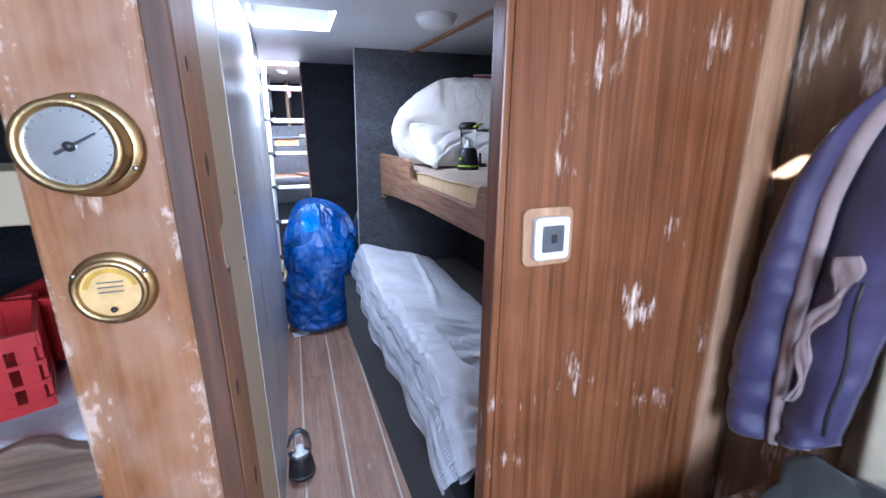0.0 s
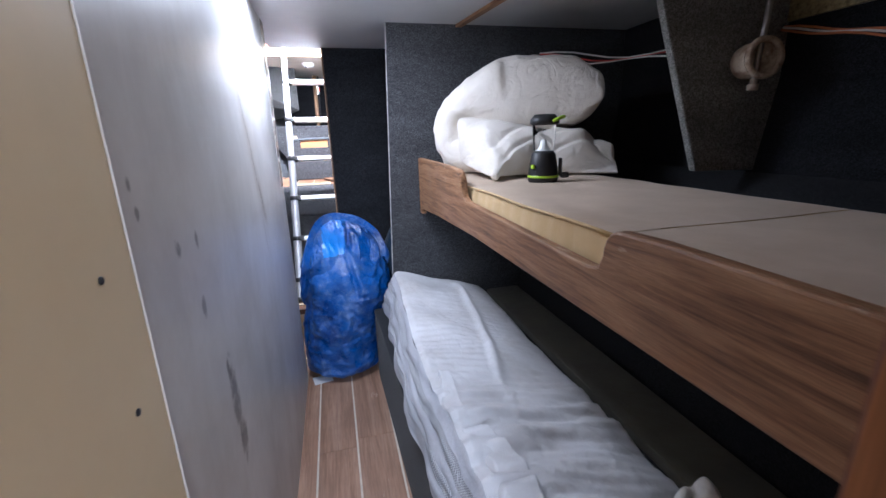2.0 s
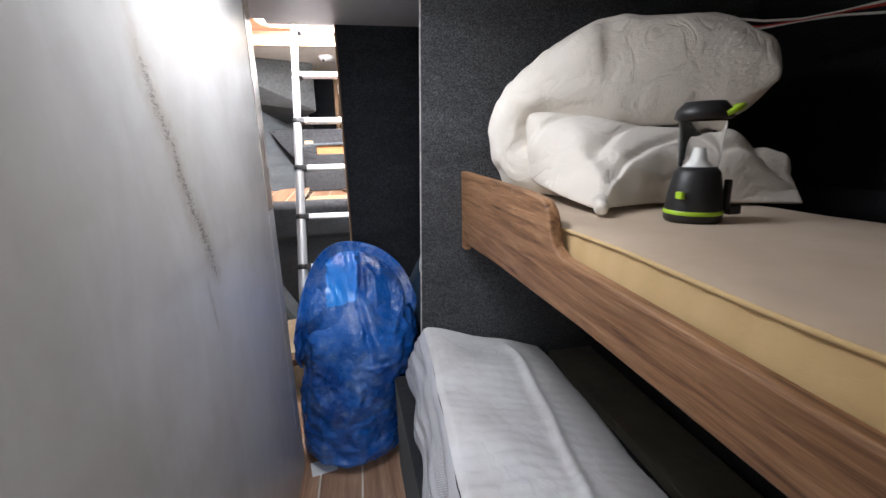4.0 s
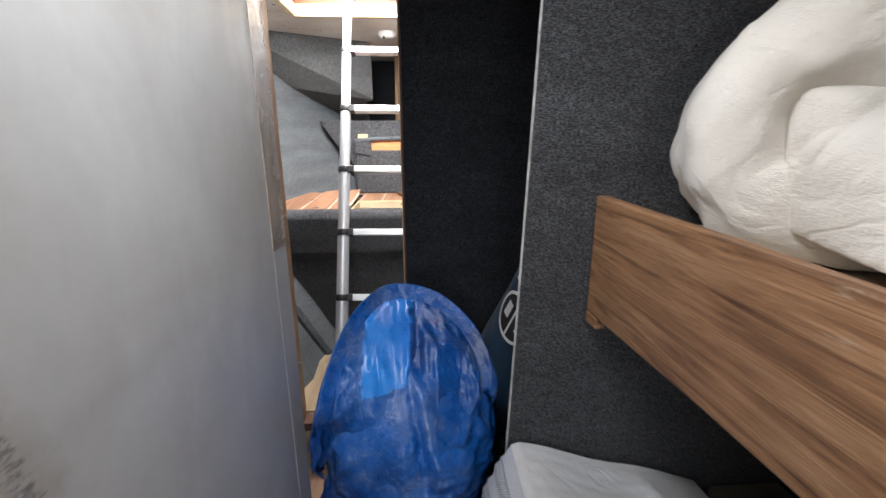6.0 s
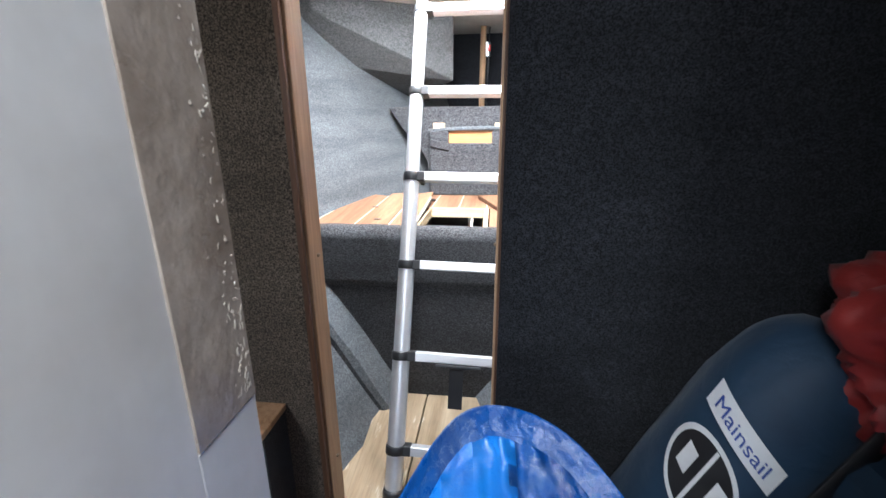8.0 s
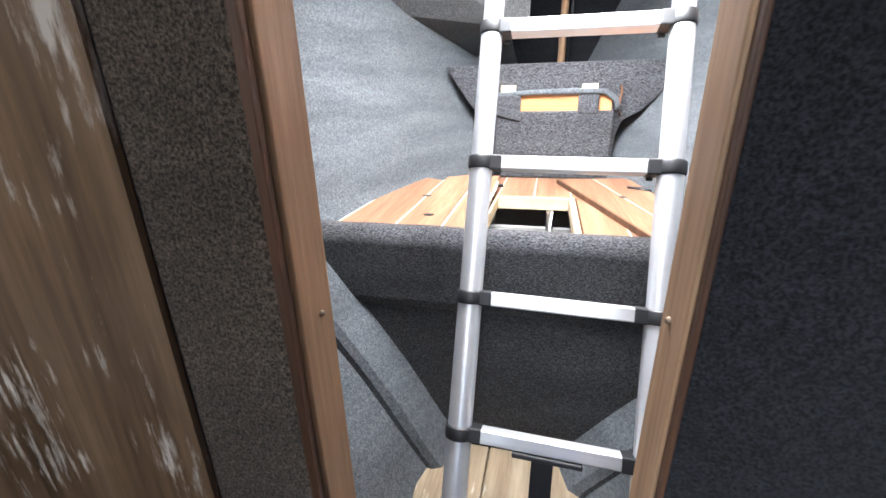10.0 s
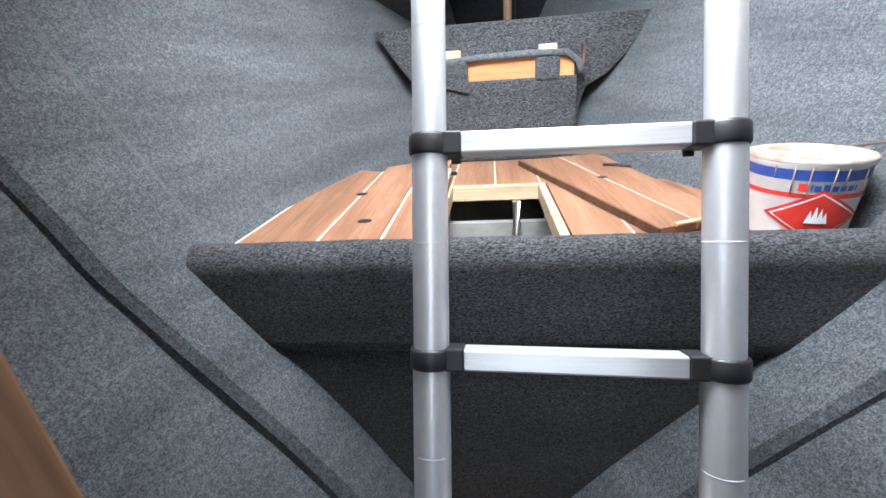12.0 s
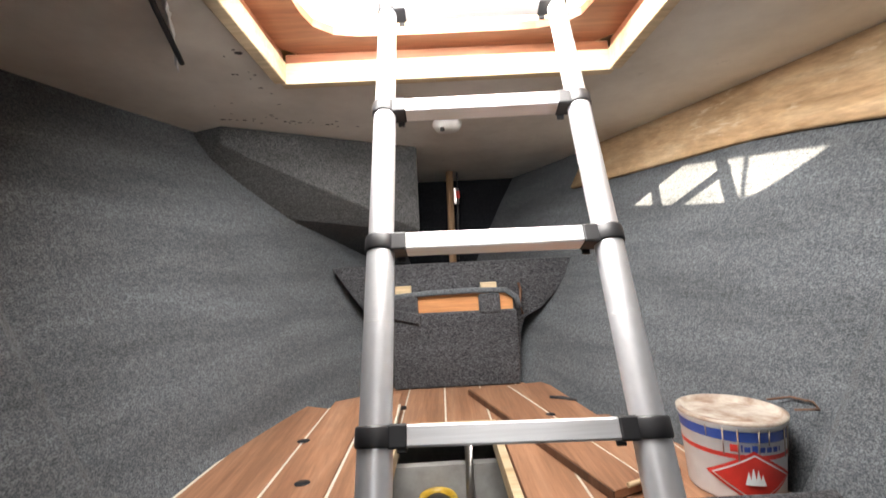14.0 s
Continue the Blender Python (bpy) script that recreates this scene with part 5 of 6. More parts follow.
def sail_bag():
    a, b = Vector((1.02, 6.575, 0.16)), Vector((1.43, 6.575, 1.0))
    ax = (b - a).normalized()
    side = ax.cross(Vector((0, 1, 0))).normalized()
    t = thing("sail_bag", (1.05, 6.575, 0.0), "navy blue sail bag leaning in the niche behind the partition", "sail bag")

    def f(u, v):
        an = 2 * math.pi * u
        r = 0.130 * min(1, math.sqrt(max(0.0, 1 - (2 * v - 1) ** 6)) + 0.02)
        r *= 1 + 0.05 * ns(math.cos(an) * 1.5, math.sin(an) * 1.5, v * 5, 1.3) + 0.05 * (0.4 - abs(ns(math.cos(an) * 2.0, math.sin(an) * 2.0, v * 4 + 2 * math.cos(an), 2.2)))
        return a + ax * ((b - a).length * v) + (side * math.cos(an) + Vector((0, -1, 0)) * math.sin(an)) * r
    part("bag_body", sheet(f, 56, 50, True), M_NAVY, t)

    def on_bag(p, q, lift):
        """A place on the bag's front: p metres round it, q metres along its axis from its middle."""
        q = q - 0.45 * p
        an = math.pi / 2 + (p + BAG_SHIFT) / 0.130
        return a + ax * ((b - a).length * 0.66 + q) + (side * math.cos(an) + Vector((0, -1, 0)) * math.sin(an)) * (0.136 + lift)

    def patch(p0, p1, q0, q1, lift):
        return sheet(lambda u, v: on_bag(p0 + (p1 - p0) * u, q0 + (q1 - q0) * v, lift), 14, 6)
    lab = part("name_label", patch(-0.075, 0.065, 0.066, 0.114, 0.003), M_LABELW, t, "white name label")
    # round badge: white ring with plain shapes in it
    def disc(r0, r1, lift, n=36):
        bm = bmesh.new()
        c = [[bm.verts.new(on_bag(-0.01 + rr * math.cos(2 * math.pi * i / n), -0.02 + rr * math.sin(2 * math.pi * i / n), lift)) for i in range(n)] for rr in (r0, r1)]
        for i in range(n):
            bm.faces.new((c[0][i], c[0][(i + 1) % n], c[1][(i + 1) % n], c[1][i]))
        return bm
    part("badge_ring", disc(0.061, 0.07, 0.003), M_LABELW, t, "white badge ring")
    part("badge_field", disc(0.001, 0.061, 0.002), M_BLACK, t, "black badge field")
    part("badge_bar", patch(-0.013, -0.007, -0.08, 0.04, 0.004), M_LABELW, t)
    part("badge_shape", patch(0.012, 0.034, -0.045, 0.01, 0.004), M_LABELW, t)
    part("badge_shape", patch(-0.05, -0.027, -0.04, 0.005, 0.004), M_LABELW, t)
    cu = bpy.data.curves.new("bag_lettering", "FONT")
    cu.body, cu.size, cu.align_x, cu.align_y, cu.extrude = "Mainsail", 0.034, "CENTER", "CENTER", 0.0006
    cu.materials.append(M_LABELB)
    flat = new("lettering_flat", cu)
    bpy.context.view_layer.update()
    me = bpy.data.meshes.new_from_object(flat.evaluated_get(bpy.context.evaluated_depsgraph_get()))
    bpy.data.objects.remove(flat)
    bm = bmesh.new()
    bm.from_mesh(me)
    bmesh.ops.triangulate(bm, faces=bm.faces[:])
    for v in bm.verts:
        v.co = on_bag(v.co.x - 0.005, v.co.y + 0.088, 0.005 + v.co.z)
    part("lettering", bm, M_LABELB, t, "blue lettering")
    part("bag_strap", sheet(lambda u, v: on_bag(0.10 + 0.035 * u, -0.35 + 0.7 * v, 0.006), 2, 30, thick=0.004), M_BLACK, t)


sail_bag()


def red_cloth():
    def f(u, v):
        th, ph = 2 * math.pi * u, math.pi * v
        d = Vector((math.sin(ph) * math.cos(th), math.sin(ph) * math.sin(th), math.cos(ph)))
        r = 1 + 0.55 * ns(d.x, d.y, d.z, 1.6) + 0.25 * (1 - 2 * abs(ns(d.x, d.y, d.z + 5, 2.6))) + 0.13 * (1 - 2 * abs(ns(d.x + 2, d.y, d.z, 6.0)))
        return Vector((1.545, 6.47, 1.0)) + Vector((d.x * 0.15, d.y * 0.13, d.z * 0.15)) * r
    solo("red_cloth", sheet(f, 90, 60, True), M_RED, "crumpled red cloth stuffed on top of the sail bag", "cloth")
    solo("folded_sail", box(1.35, 2.2, 6.2, 6.7, 0, 0.86, 0.06, 3), M_NAVY, "dark folded sail stowed in the niche", "sail")


red_cloth()
bm = box(0.62, 0.72, 6.16, 6.24, 0.001, 0.004)
solo("paper_tag", moved(bm, Matrix.Translation((0.67, 6.2, 0)) @ Matrix.Rotation(radians(12), 4, "Z") @ Matrix.Translation((-0.67, -6.235, 0))), M_LABELW, "small white paper label lying on the floor", "label")


# ---- forepeak ----
XC = 0.70


def hull_half(y, z):
    d = y - 7.42
    return max(0.015, 0.73 - 0.33 * d - 0.05 * d * d + (0.52 if z > 0.95 else 0.68) * (z - 0.95))


def hull_mid(z):
    return XC - 0.07 * (1 - smoothstep(0.2, 0.9, z))


def hull_swell(z, s):
    """The lining stands a little fuller round the locker's height."""
    return (0.055 if s < 0 else 0.02) * smoothstep(0.4, 0.9, z) * (1 - smoothstep(1.3, 1.65, z))


def hull_point(y, z, s):
    w = hull_half(y, z) + hull_swell(z, s) + 0.012 * ns(y, z, s, 2.2) + 0.006 * ns(y, z, s + 5, 7)
    return Vector((hull_mid(z) + s * w, y, z))


def hull_side(s):
    def f(u, v):
        y, z = 6.80 + 2.9 * u, 0.10 + 1.9 * v
        return hull_point(y, z, s)
    return sheet(f, 70, 46)


def hull():
    for s, n in ((-1, "port"), (1, "starboard")):
        bm = hull_side(s)
        bmesh.ops.recalc_face_normals(bm, faces=bm.faces[:])
        bmesh.ops.solidify(bm, geom=bm.faces[:], thickness=0.03)
        for f in bm.faces:
            f.smooth = True
        structure("wall_hull_" + n, bm, M_CARPET_GREY, "grey carpet lining on the flared hull side", "wall")
        # frame rib running down the hull to the floor
        def rib(u, v, s=s):
            z = 0.18 + 1.25 * v
            prof = [(0.0, -0.02), (0.0, 0.045), (0.014, 0.062), (0.195, 0.060), (0.215, 0.050), (0.222, -0.02)]
            k = min(5, int(round(u * 5)))
            dy, out = prof[k]
            y = 7.275 + dy + 0.004 * ns(z, k, s, 6)
            return Vector((hull_mid(z) + s * (hull_half(y, z) + hull_swell(z, s) - out * 1.3), y, z))
        bm = sheet(rib, 5, 40)
        for f in bm.faces:
            f.smooth = False
        structure("trim_hull_rib_" + n, bm, M_CARPET_GREY, "carpet-covered frame rib across the hull", "trim")


hull()
solo("carpet_seam", tube([hull_point(6.95 + 0.04 * k, 1.645 + 0.001 * k + 0.005 * math.sin(k * 1.3), -1) + Vector((0.004, 0, 0)) for k in range(32)], 0.0045, 6), M_BLACK,
     "dark open seam in the hull carpet", "seam")

structure("wall_forepeak_flank_port", box(-0.55, 0.2, 6.74, 6.795, 0, 1.95), M_CARPET, "carpeted back of the doorway bulkhead", "wall")
HX0, HX1, HY0, HY1 = 0.245, 1.18, 7.02, 7.83
bm = box(-0.75, HX0, 6.80, 9.8, 1.95, 2.0)
box(HX1, 2.2, 6.80, 9.8, 1.95, 2.0, bm=bm)
box(HX0, HX1, 6.80, HY0, 1.95, 2.0, bm=bm)
box(HX0, HX1, HY1, 9.8, 1.95, 2.0, bm=bm)
structure("forepeak_ceiling", bm, M_DECKHEAD, "stained off-white deckhead of the forepeak", "ceiling")


def hatch():
    t = thing("deck_hatch", (0.71, 7.42, 1.94), "open deck hatch with cream trim and mahogany coaming", "hatch", kind="structure")
    k = 0.028
    for n, b in (("trim_board", (HX0 - 0.012, HX1 + 0.012, HY1 - 0.006, HY1 + k, 1.938, 2.0)), ("trim_board", (HX0 - 0.012, HX1 + 0.012, HY0 - k, HY0 + 0.006, 1.938, 2.0)),
                 ("trim_board", (HX0 - k, HX0 + 0.006, HY0 + 0.007, HY1 - 0.007, 1.938, 2.0)), ("trim_board", (HX1 - 0.006, HX1 + k, HY0 + 0.007, HY1 - 0.007, 1.938, 2.0))):
        part(n, box(*b, 0.004), M_TRIMCREAM, t, "pale trim board")
    # mahogany plate with a rounded opening
    bm = bmesh.new()
    n = 48
    inner, outer = [], []
    cx, cy, hx, hy, rad = 0.712, 7.415, 0.365, 0.345, 0.08
    ox, oy = (HX1 - HX0) / 2 + 0.02, (HY1 - HY0) / 2 + 0.02
    for i in range(n):
        a = 2 * math.pi * (i + 0.5) / n
        c, s = math.cos(a), math.sin(a)
        e = 7.0
        q = (abs(c) ** e + abs(s) ** e) ** (-1 / e)
        inner.append((cx + hx * c * q, cy + hy * s * q))
        g = 1 / max(abs(c), abs(s))
        outer.append((cx + ox * c * g, cy + oy * s * g))
    vi = [[bm.verts.new((x, y, z)) for x, y in inner] for z in (2.03, 2.05)]
    vo = [[bm.verts.new((x, y, z)) for x, y in outer] for z in (2.03, 2.05)]
    for i in range(n):
        j = (i + 1) % n
        bm.faces.new((vi[0][i], vi[0][j], vo[0][j], vo[0][i]))
        bm.faces.new((vi[1][i], vi[1][j], vo[1][j], vo[1][i]))
        bm.faces.new((vi[0][i], vi[0][j], vi[1][j], vi[1][i]))
        bm.faces.new((vo[0][i], vo[0][j], vo[1][j], vo[1][i]))
    part("coaming_plate", bm, M_MAHOG, t, "mahogany coaming plate")
    bm = bmesh.new()
    va = [[bm.verts.new((cx + (x - cx) * k2, cy + (y - cy) * k2, z)) for x, y in inner] for z, k2 in ((2.052, 1.0), (2.14, 1.0), (2.14, 1.06), (2.052, 1.06))]
    for r in range(4):
        for i in range(n):
            j = (i + 1) % n
            bm.faces.new((va[r][i], va[r][j], va[(r + 1) % 4][j], va[(r + 1) % 4][i]))
    part("deck_opening", bm, M_TRIMCREAM, t, "pale edge of the deck opening")
    part("side_lining", box(HX0 - 0.03, HX0 - 0.006, HY0, HY1, 2.0, 2.03), M_MAHOG, t)
    part("side_lining", box(HX1 + 0.006, HX1 + 0.03, HY0, HY1, 2.0, 2.03), M_MAHOG, t)
    part("end_lining", box(HX0, HX1, HY1 + 0.006, HY1 + 0.03, 2.0, 2.03), M_MAHOG, t)
    part("end_lining", box(HX0, HX1, HY0 - 0.03, HY0 - 0.006, 2.0, 2.03), M_MAHOG, t)


hatch()
# Unseen lid and props, added to block sun from the upper hull.
lid = box(0.19, 1.23, 5.9, 7.95, 2.388, 2.42, 0.004)
structure("sun_blocker_lid", lid, M_MAHOG, "unseen lid added above the deck opening to trim the sun patch", "hatch lid")
for x in (0.21, 1.21):
    solo("blocker_prop", tube([(x, 7.0, 2.10), (x, 7.0, 2.39)], 0.008, 8), M_STEEL, "thin steel prop under the added sun-blocking lid", "prop", group="props of the hatch lid")
bm = box(-1.2, 0.30, 4.0, 10, 2.06, 2.10)
box(1.12, 2.7, 4.0, 10, 2.06, 2.10, bm=bm)
box(0.30, 1.12, 7.80, 10, 2.06, 2.10, bm=bm)
box(0.30, 1.12, 5.9, 7.03, 2.06, 2.10, bm=bm)
structure("deck", bm, M_CREAM, "painted foredeck above the cabins", "deck")


def hanging_blind():
    t = thing("hanging_lining", (0.08, 7.6, 1.95), "loose silvery lining scrap hanging from the deckhead", "lining")
    part("lining_sheet", sheet(lambda u, v: Vector((0.06 + 0.10 * (1 - u) + 0.012 * ns(u, v, 1, 6), 7.42 + 0.20 * u + 0.02 * v, 1.957 - (0.03 + 0.035 * u) * v)), 12, 8, thick=0.003), M_LABELW, t)
    part("black_edge_strip", tube([(0.165, 7.34, 1.947), (0.13, 7.45, 1.925), (0.09, 7.60, 1.892)], 0.006, 8), M_BLACK, t)


hanging_blind()


def dome_light(at):
    t = thing("dome_light", at, "round white dome light on the forepeak deckhead", "lamp")
    part("dome", lathe([(0.055, 0), (0.056, 0.012), (0.045, 0.03), (0.02, 0.036), (0, 0.037)], at, 30, (0, 0, -1)), M_WHITEP, t)
    part("switch_nub", lathe([(0.008, 0.03), (0.008, 0.042), (0, 0.044)], (at[0] - 0.02, at[1] - 0.03, at[2]), 12, (0, 0, -1)), M_BLACK, t)


dome_light((0.715, 8.22, 1.95))


def duct_box():
    # wedge-shaped carpeted box under the deckhead on the port side
    bm = bmesh.new()
    A = [(-0.105, 8.14, 1.95), (0.585, 8.50, 1.95), (0.585, 8.50, 1.565), (-0.03, 8.175, 1.84), (-0.105, 8.14, 1.885)]
    B = [(-0.50, 8.30, 1.95), (0.30, 9.25, 1.95), (0.24, 8.92, 1.47), (-0.16, 8.40, 1.66), (-0.26, 8.26, 1.80)]
    va, vb = [bm.verts.new(p) for p in A], [bm.verts.new(p) for p in B]
    bm.faces.new(va)
    bm.faces.new(vb[::-1])
    for i in range(5):
        j = (i + 1) % 5
        bm.faces.new((va[i], va[j], vb[j], vb[i]))
    bmesh.ops.bevel(bm, geom=bm.edges[:], offset=0.012, segments=2, profile=0.5, affect="EDGES")
    structure("duct_box", bm, M_CARPET_DUCT, "wedge-shaped carpeted box under the deckhead", "box")


duct_box()


def mould_spots():
    rnd = random.Random(11)
    bm = bmesh.new()
    for k in range(46):
        q = rnd.random()
        x, y = -0.10 + 0.42 * q + rnd.gauss(0, 0.03), 8.10 + 0.12 * q - abs(rnd.gauss(0, 0.05))
        if k > 30:
            x, y = HX0 - 0.05 - abs(rnd.gauss(0, 0.08)), 7.5 + 0.5 * rnd.random()
        r = 0.002 + 0.005 * rnd.random() ** 2
        n = 7
        bm.faces.new([bm.verts.new((x + r * (0.6 + 0.7 * rnd.random()) * math.cos(6.283 * i / n) * 1.6, y + r * (0.6 + 0.7 * rnd.random()) * math.sin(6.283 * i / n), 1.9485)) for i in range(n)])
    solo("mould_spots", bm, M_DARKCLOTH, "dark mould spots on the stained deckhead", "mould", kind="stuff")


mould_spots()


def hull_board():
    def f(u, v):
        y = 6.9 + 1.75 * u
        z0 = 1.575 + 0.135 * smoothstep(0, 0.62, u) + 0.04 * u
        z = z0 + (1.947 - z0) * v
        return Vector((XC + hull_half(y, z) - 0.045, y, z))
    bm = sheet(f, 30, 6, thick=0.018)
    structure("hull_board_starboard", bm, wood("bare_hull_plywood", (0.36, 0.22, 0.11), (0.52, 0.35, 0.20), (0.62, 0.46, 0.29), "y", 0.5, 0.6, 0.5, (0.6, 0.48, 0.34)),
              "bare stained plywood strip along the hull top", "board")


hull_board()
structure("wall_chain_locker", box(0.0, 1.6, 9.25, 9.3, 0.9, 1.95), M_CARPET, "dark end of the anchor chain locker", "wall")
t = thing("chain_pipe", (0.735, 9.0, 1.2), "weathered pale post in the dark chain locker", "post")
part("pipe", tube([(0.735, 9.0, 1.15), (0.735, 9.0, 1.6), (0.74, 9.0, 1.949)], 0.02, 14), M_JAMB, t)
part("fitting", box(0.755, 0.785, 8.975, 9.0, 1.76, 1.85, 0.004), M_STEEL, t)
part("red_clip", box(0.77, 0.79, 8.96, 8.99, 1.79, 1.83, 0.004), M_LABELR, t)
part("cable", tube([(0.78, 8.98, 1.94), (0.775, 8.97, 1.7), (0.765, 8.98, 1.45)], 0.006, 8), M_BLACK, t)


# floor and shelf
def forepeak_floor():
    for k, (x0, x1, y0, y1) in enumerate(((0.40, 0.572, 6.81, 7.40), (0.578, 0.85, 6.81, 7.40))):
        structure("floor_board", prism([(x0, y0), (x1, y0), (x1 if k == 0 else min(x1, 0.86), y1), (x0 - (0.03 if k == 0 else 0), y1)], "z", 0.185, 0.21, 0.003), M_PLY,
                  "dirty bare plywood floor board of the forepeak", "floor")
    structure("forepeak_sole", box(0.30, 1.0, 6.73, 7.45, 0.0, 0.17), M_PLY, "packed plywood under the forepeak floor", "floor")
    structure("step_riser", box(0.421, 0.837, 6.735, 6.808, 0.0, 0.205, 0.003), M_DKWOOD, "dark riser below the forepeak floor", "step")


forepeak_floor()


def shelf():
    def face(u, v):
        # v runs from the rounded lip down the front
        z = 0.931 - 0.739 * v
        lip = -0.02 * math.sqrt(max(0, 1 - min(1, v / 0.03))) if v < 0.03 else 0
        y = 7.415 - lip + (0.012 * smoothstep(0.285, 0.30, v)) + 0.0
        if v == 0:
            y = 7.45
        hw = hull_half(y, z) + 0.06
        return Vector((hull_mid(z) + hw * (2 * u - 1), y, z + 0.003 * ns(u * 6, v, 0, 2)))
    structure("shelf_front", sheet(face, 60, 60, thick=0.02), M_CARPET_MID, "dark carpeted front of the forepeak locker", "panel")


shelf()


def bilge():
    bm = box(0.46, 0.86, 7.46, 8.3, 0.42, 0.45)
    box(0.46, 0.475, 7.46, 8.3, 0.45, 0.86, bm=bm)
    box(0.845, 0.86, 7.46, 8.3, 0.45, 0.86, bm=bm)
    box(0.475, 0.845, 8.27, 8.3, 0.45, 0.86, bm=bm)
    box(0.475, 0.845, 8.0, 8.03, 0.45, 0.78, bm=bm)
    structure("bilge_well", bm, M_BILGE, "grey painted bilge well under the open locker", "bilge")
    solo("bilge_hose", tube([(0.72, 7.975, 0.86), (0.72, 7.975, 0.7), (0.715, 7.93, 0.56), (0.70, 7.8, 0.5)], 0.014, 10), M_STEEL, "grey hose running down in the bilge", "hose")
    solo("pump_plinth", box(0.555, 0.685, 7.86, 7.99, 0.452, 0.489, 0.003), M_BILGE, "grey painted plinth under the bilge pump", "plinth")
    t = thing("bilge_pump", (0.62, 7.935, 0.49), "yellow-topped bilge pump standing in the open well", "pump")
    part("pump_body", lathe([(0.05, 0), (0.05, 0.2), (0.045, 0.21), (0, 0.21)], (0.62, 7.935, 0.49), 24), M_BLACK, t)
    part("pump_cap", lathe([(0.046, 0.205), (0.058, 0.208), (0.060, 0.222), (0.054, 0.232), (0.044, 0.232), (0.043, 0.214)], (0.62, 7.935, 0.49), 24), M_YELLOW, t, "yellow cap ring")
    part("pump_lid", lathe([(0.043, 0.216), (0.03, 0.226), (0.008, 0.228), (0, 0.228)], (0.62, 7.935, 0.49), 24), M_BLACK, t, "black ribbed lid")
    for k in range(8):
        a = math.pi * k / 4
        part("pump_rib", box(0.62 + 0.054 * math.cos(a) - 0.005, 0.62 + 0.054 * math.cos(a) + 0.005, 7.935 + 0.054 * math.sin(a) - 0.005, 7.935 + 0.054 * math.sin(a) + 0.005, 0.615, 0.715), M_YELLOW, t)


bilge()


def locker_planks():
    t = thing("locker_floor", (0.65, 7.9, 0.88), "pale teak planked locker top with an open hatch", "floor", kind="structure")
    zt = 0.905

    def plank(pts, z=zt, name="plank"):
        part(name, prism(pts, "z", z - 0.018, z, 0.0012, 1), M_LOCKER, t)

    def seam(a, b, z=zt, w=0.0035):
        d = Vector((b[0] - a[0], b[1] - a[1]))
        n = Vector((-d.y, d.x)).normalized() * w
        bm = prism([(a[0] - n.x, a[1] - n.y), (b[0] - n.x, b[1] - n.y), (b[0] + n.x, b[1] + n.y), (a[0] + n.x, a[1] + n.y)], "z", z - 0.014, z - 0.0015)
        part("caulk_seam", bm, M_CAULK, t)
    # port side, loose lifted panel of three planks
    edges = [(0.045, 0.125), (0.245, 0.275), (0.395, 0.41), (0.505, 0.505)]
    for (a0, a1), (b0, b1) in zip(edges, edges[1:]):
        plank([(a0 + 0.004, 7.45), (b0 - 0.004, 7.45), (b1 - 0.004, 8.06 + 0.12 * (a1 > 0.2)), (a1 + 0.004, 8.12)], zt + 0.012)
        seam((b0, 7.45), (b1, 8.07), zt + 0.012)
    seam((0.046, 7.45), (0.126, 8.12), zt + 0.012, 0.006)
    tilt = Matrix.Translation((0, 7.45, zt)) @ Matrix.Rotation(radians(3.6), 4, "X") @ Matrix.Translation((0, -7.45, -zt))
    for ob in t.children:
        ob.data.transform(tilt)
    # behind the opening
    xs = [0.22, 0.36, 0.51, 0.655, 0.80, 0.95, 1.10]
    for a, b in zip(xs, xs[1:]):
        plank([(a + 0.003, 8.02), (b - 0.003, 8.02), (b - 0.003, 8.46), (a + 0.003, 8.46)], zt - 0.001)
        seam((b, 8.02), (b, 8.46), zt - 0.001)
    # starboard
    for a, b in ((0.815, 0.95), (0.95, 1.09), (1.09, 1.25), (1.25, 1.40)):
        plank([(a + 0.003, 7.45), (b - 0.003, 7.45), (b - 0.003, 8.017), (a + 0.003, 8.017)], zt - 0.001)
        seam((b, 7.45), (b, 8.017), zt - 0.001)
    for b in ((0.505, 0.515, 7.45, 8.018), (0.79, 0.812, 7.45, 8.018)):
        part("opening_trim", box(b[0], b[1], b[2], b[3], 0.86, zt + 0.002, 0.002), M_TRIMCREAM, t)
    part("opening_trim", box(0.516, 0.789, 7.99, 8.017, 0.86, zt + 0.002, 0.002), M_TRIMCREAM, t)
    for x, y in ((0.265, 7.83), (0.33, 7.62)):
        bm = lathe([(0, 0.0135), (0.017, 0.0135), (0.018, 0.0125)], (x, y, zt + 0.063 * (y - 7.45)), 18, scale=(1, 0.8))
        part("finger_hole", bm, M_BLACK, t, "dark finger hole")


locker_planks()


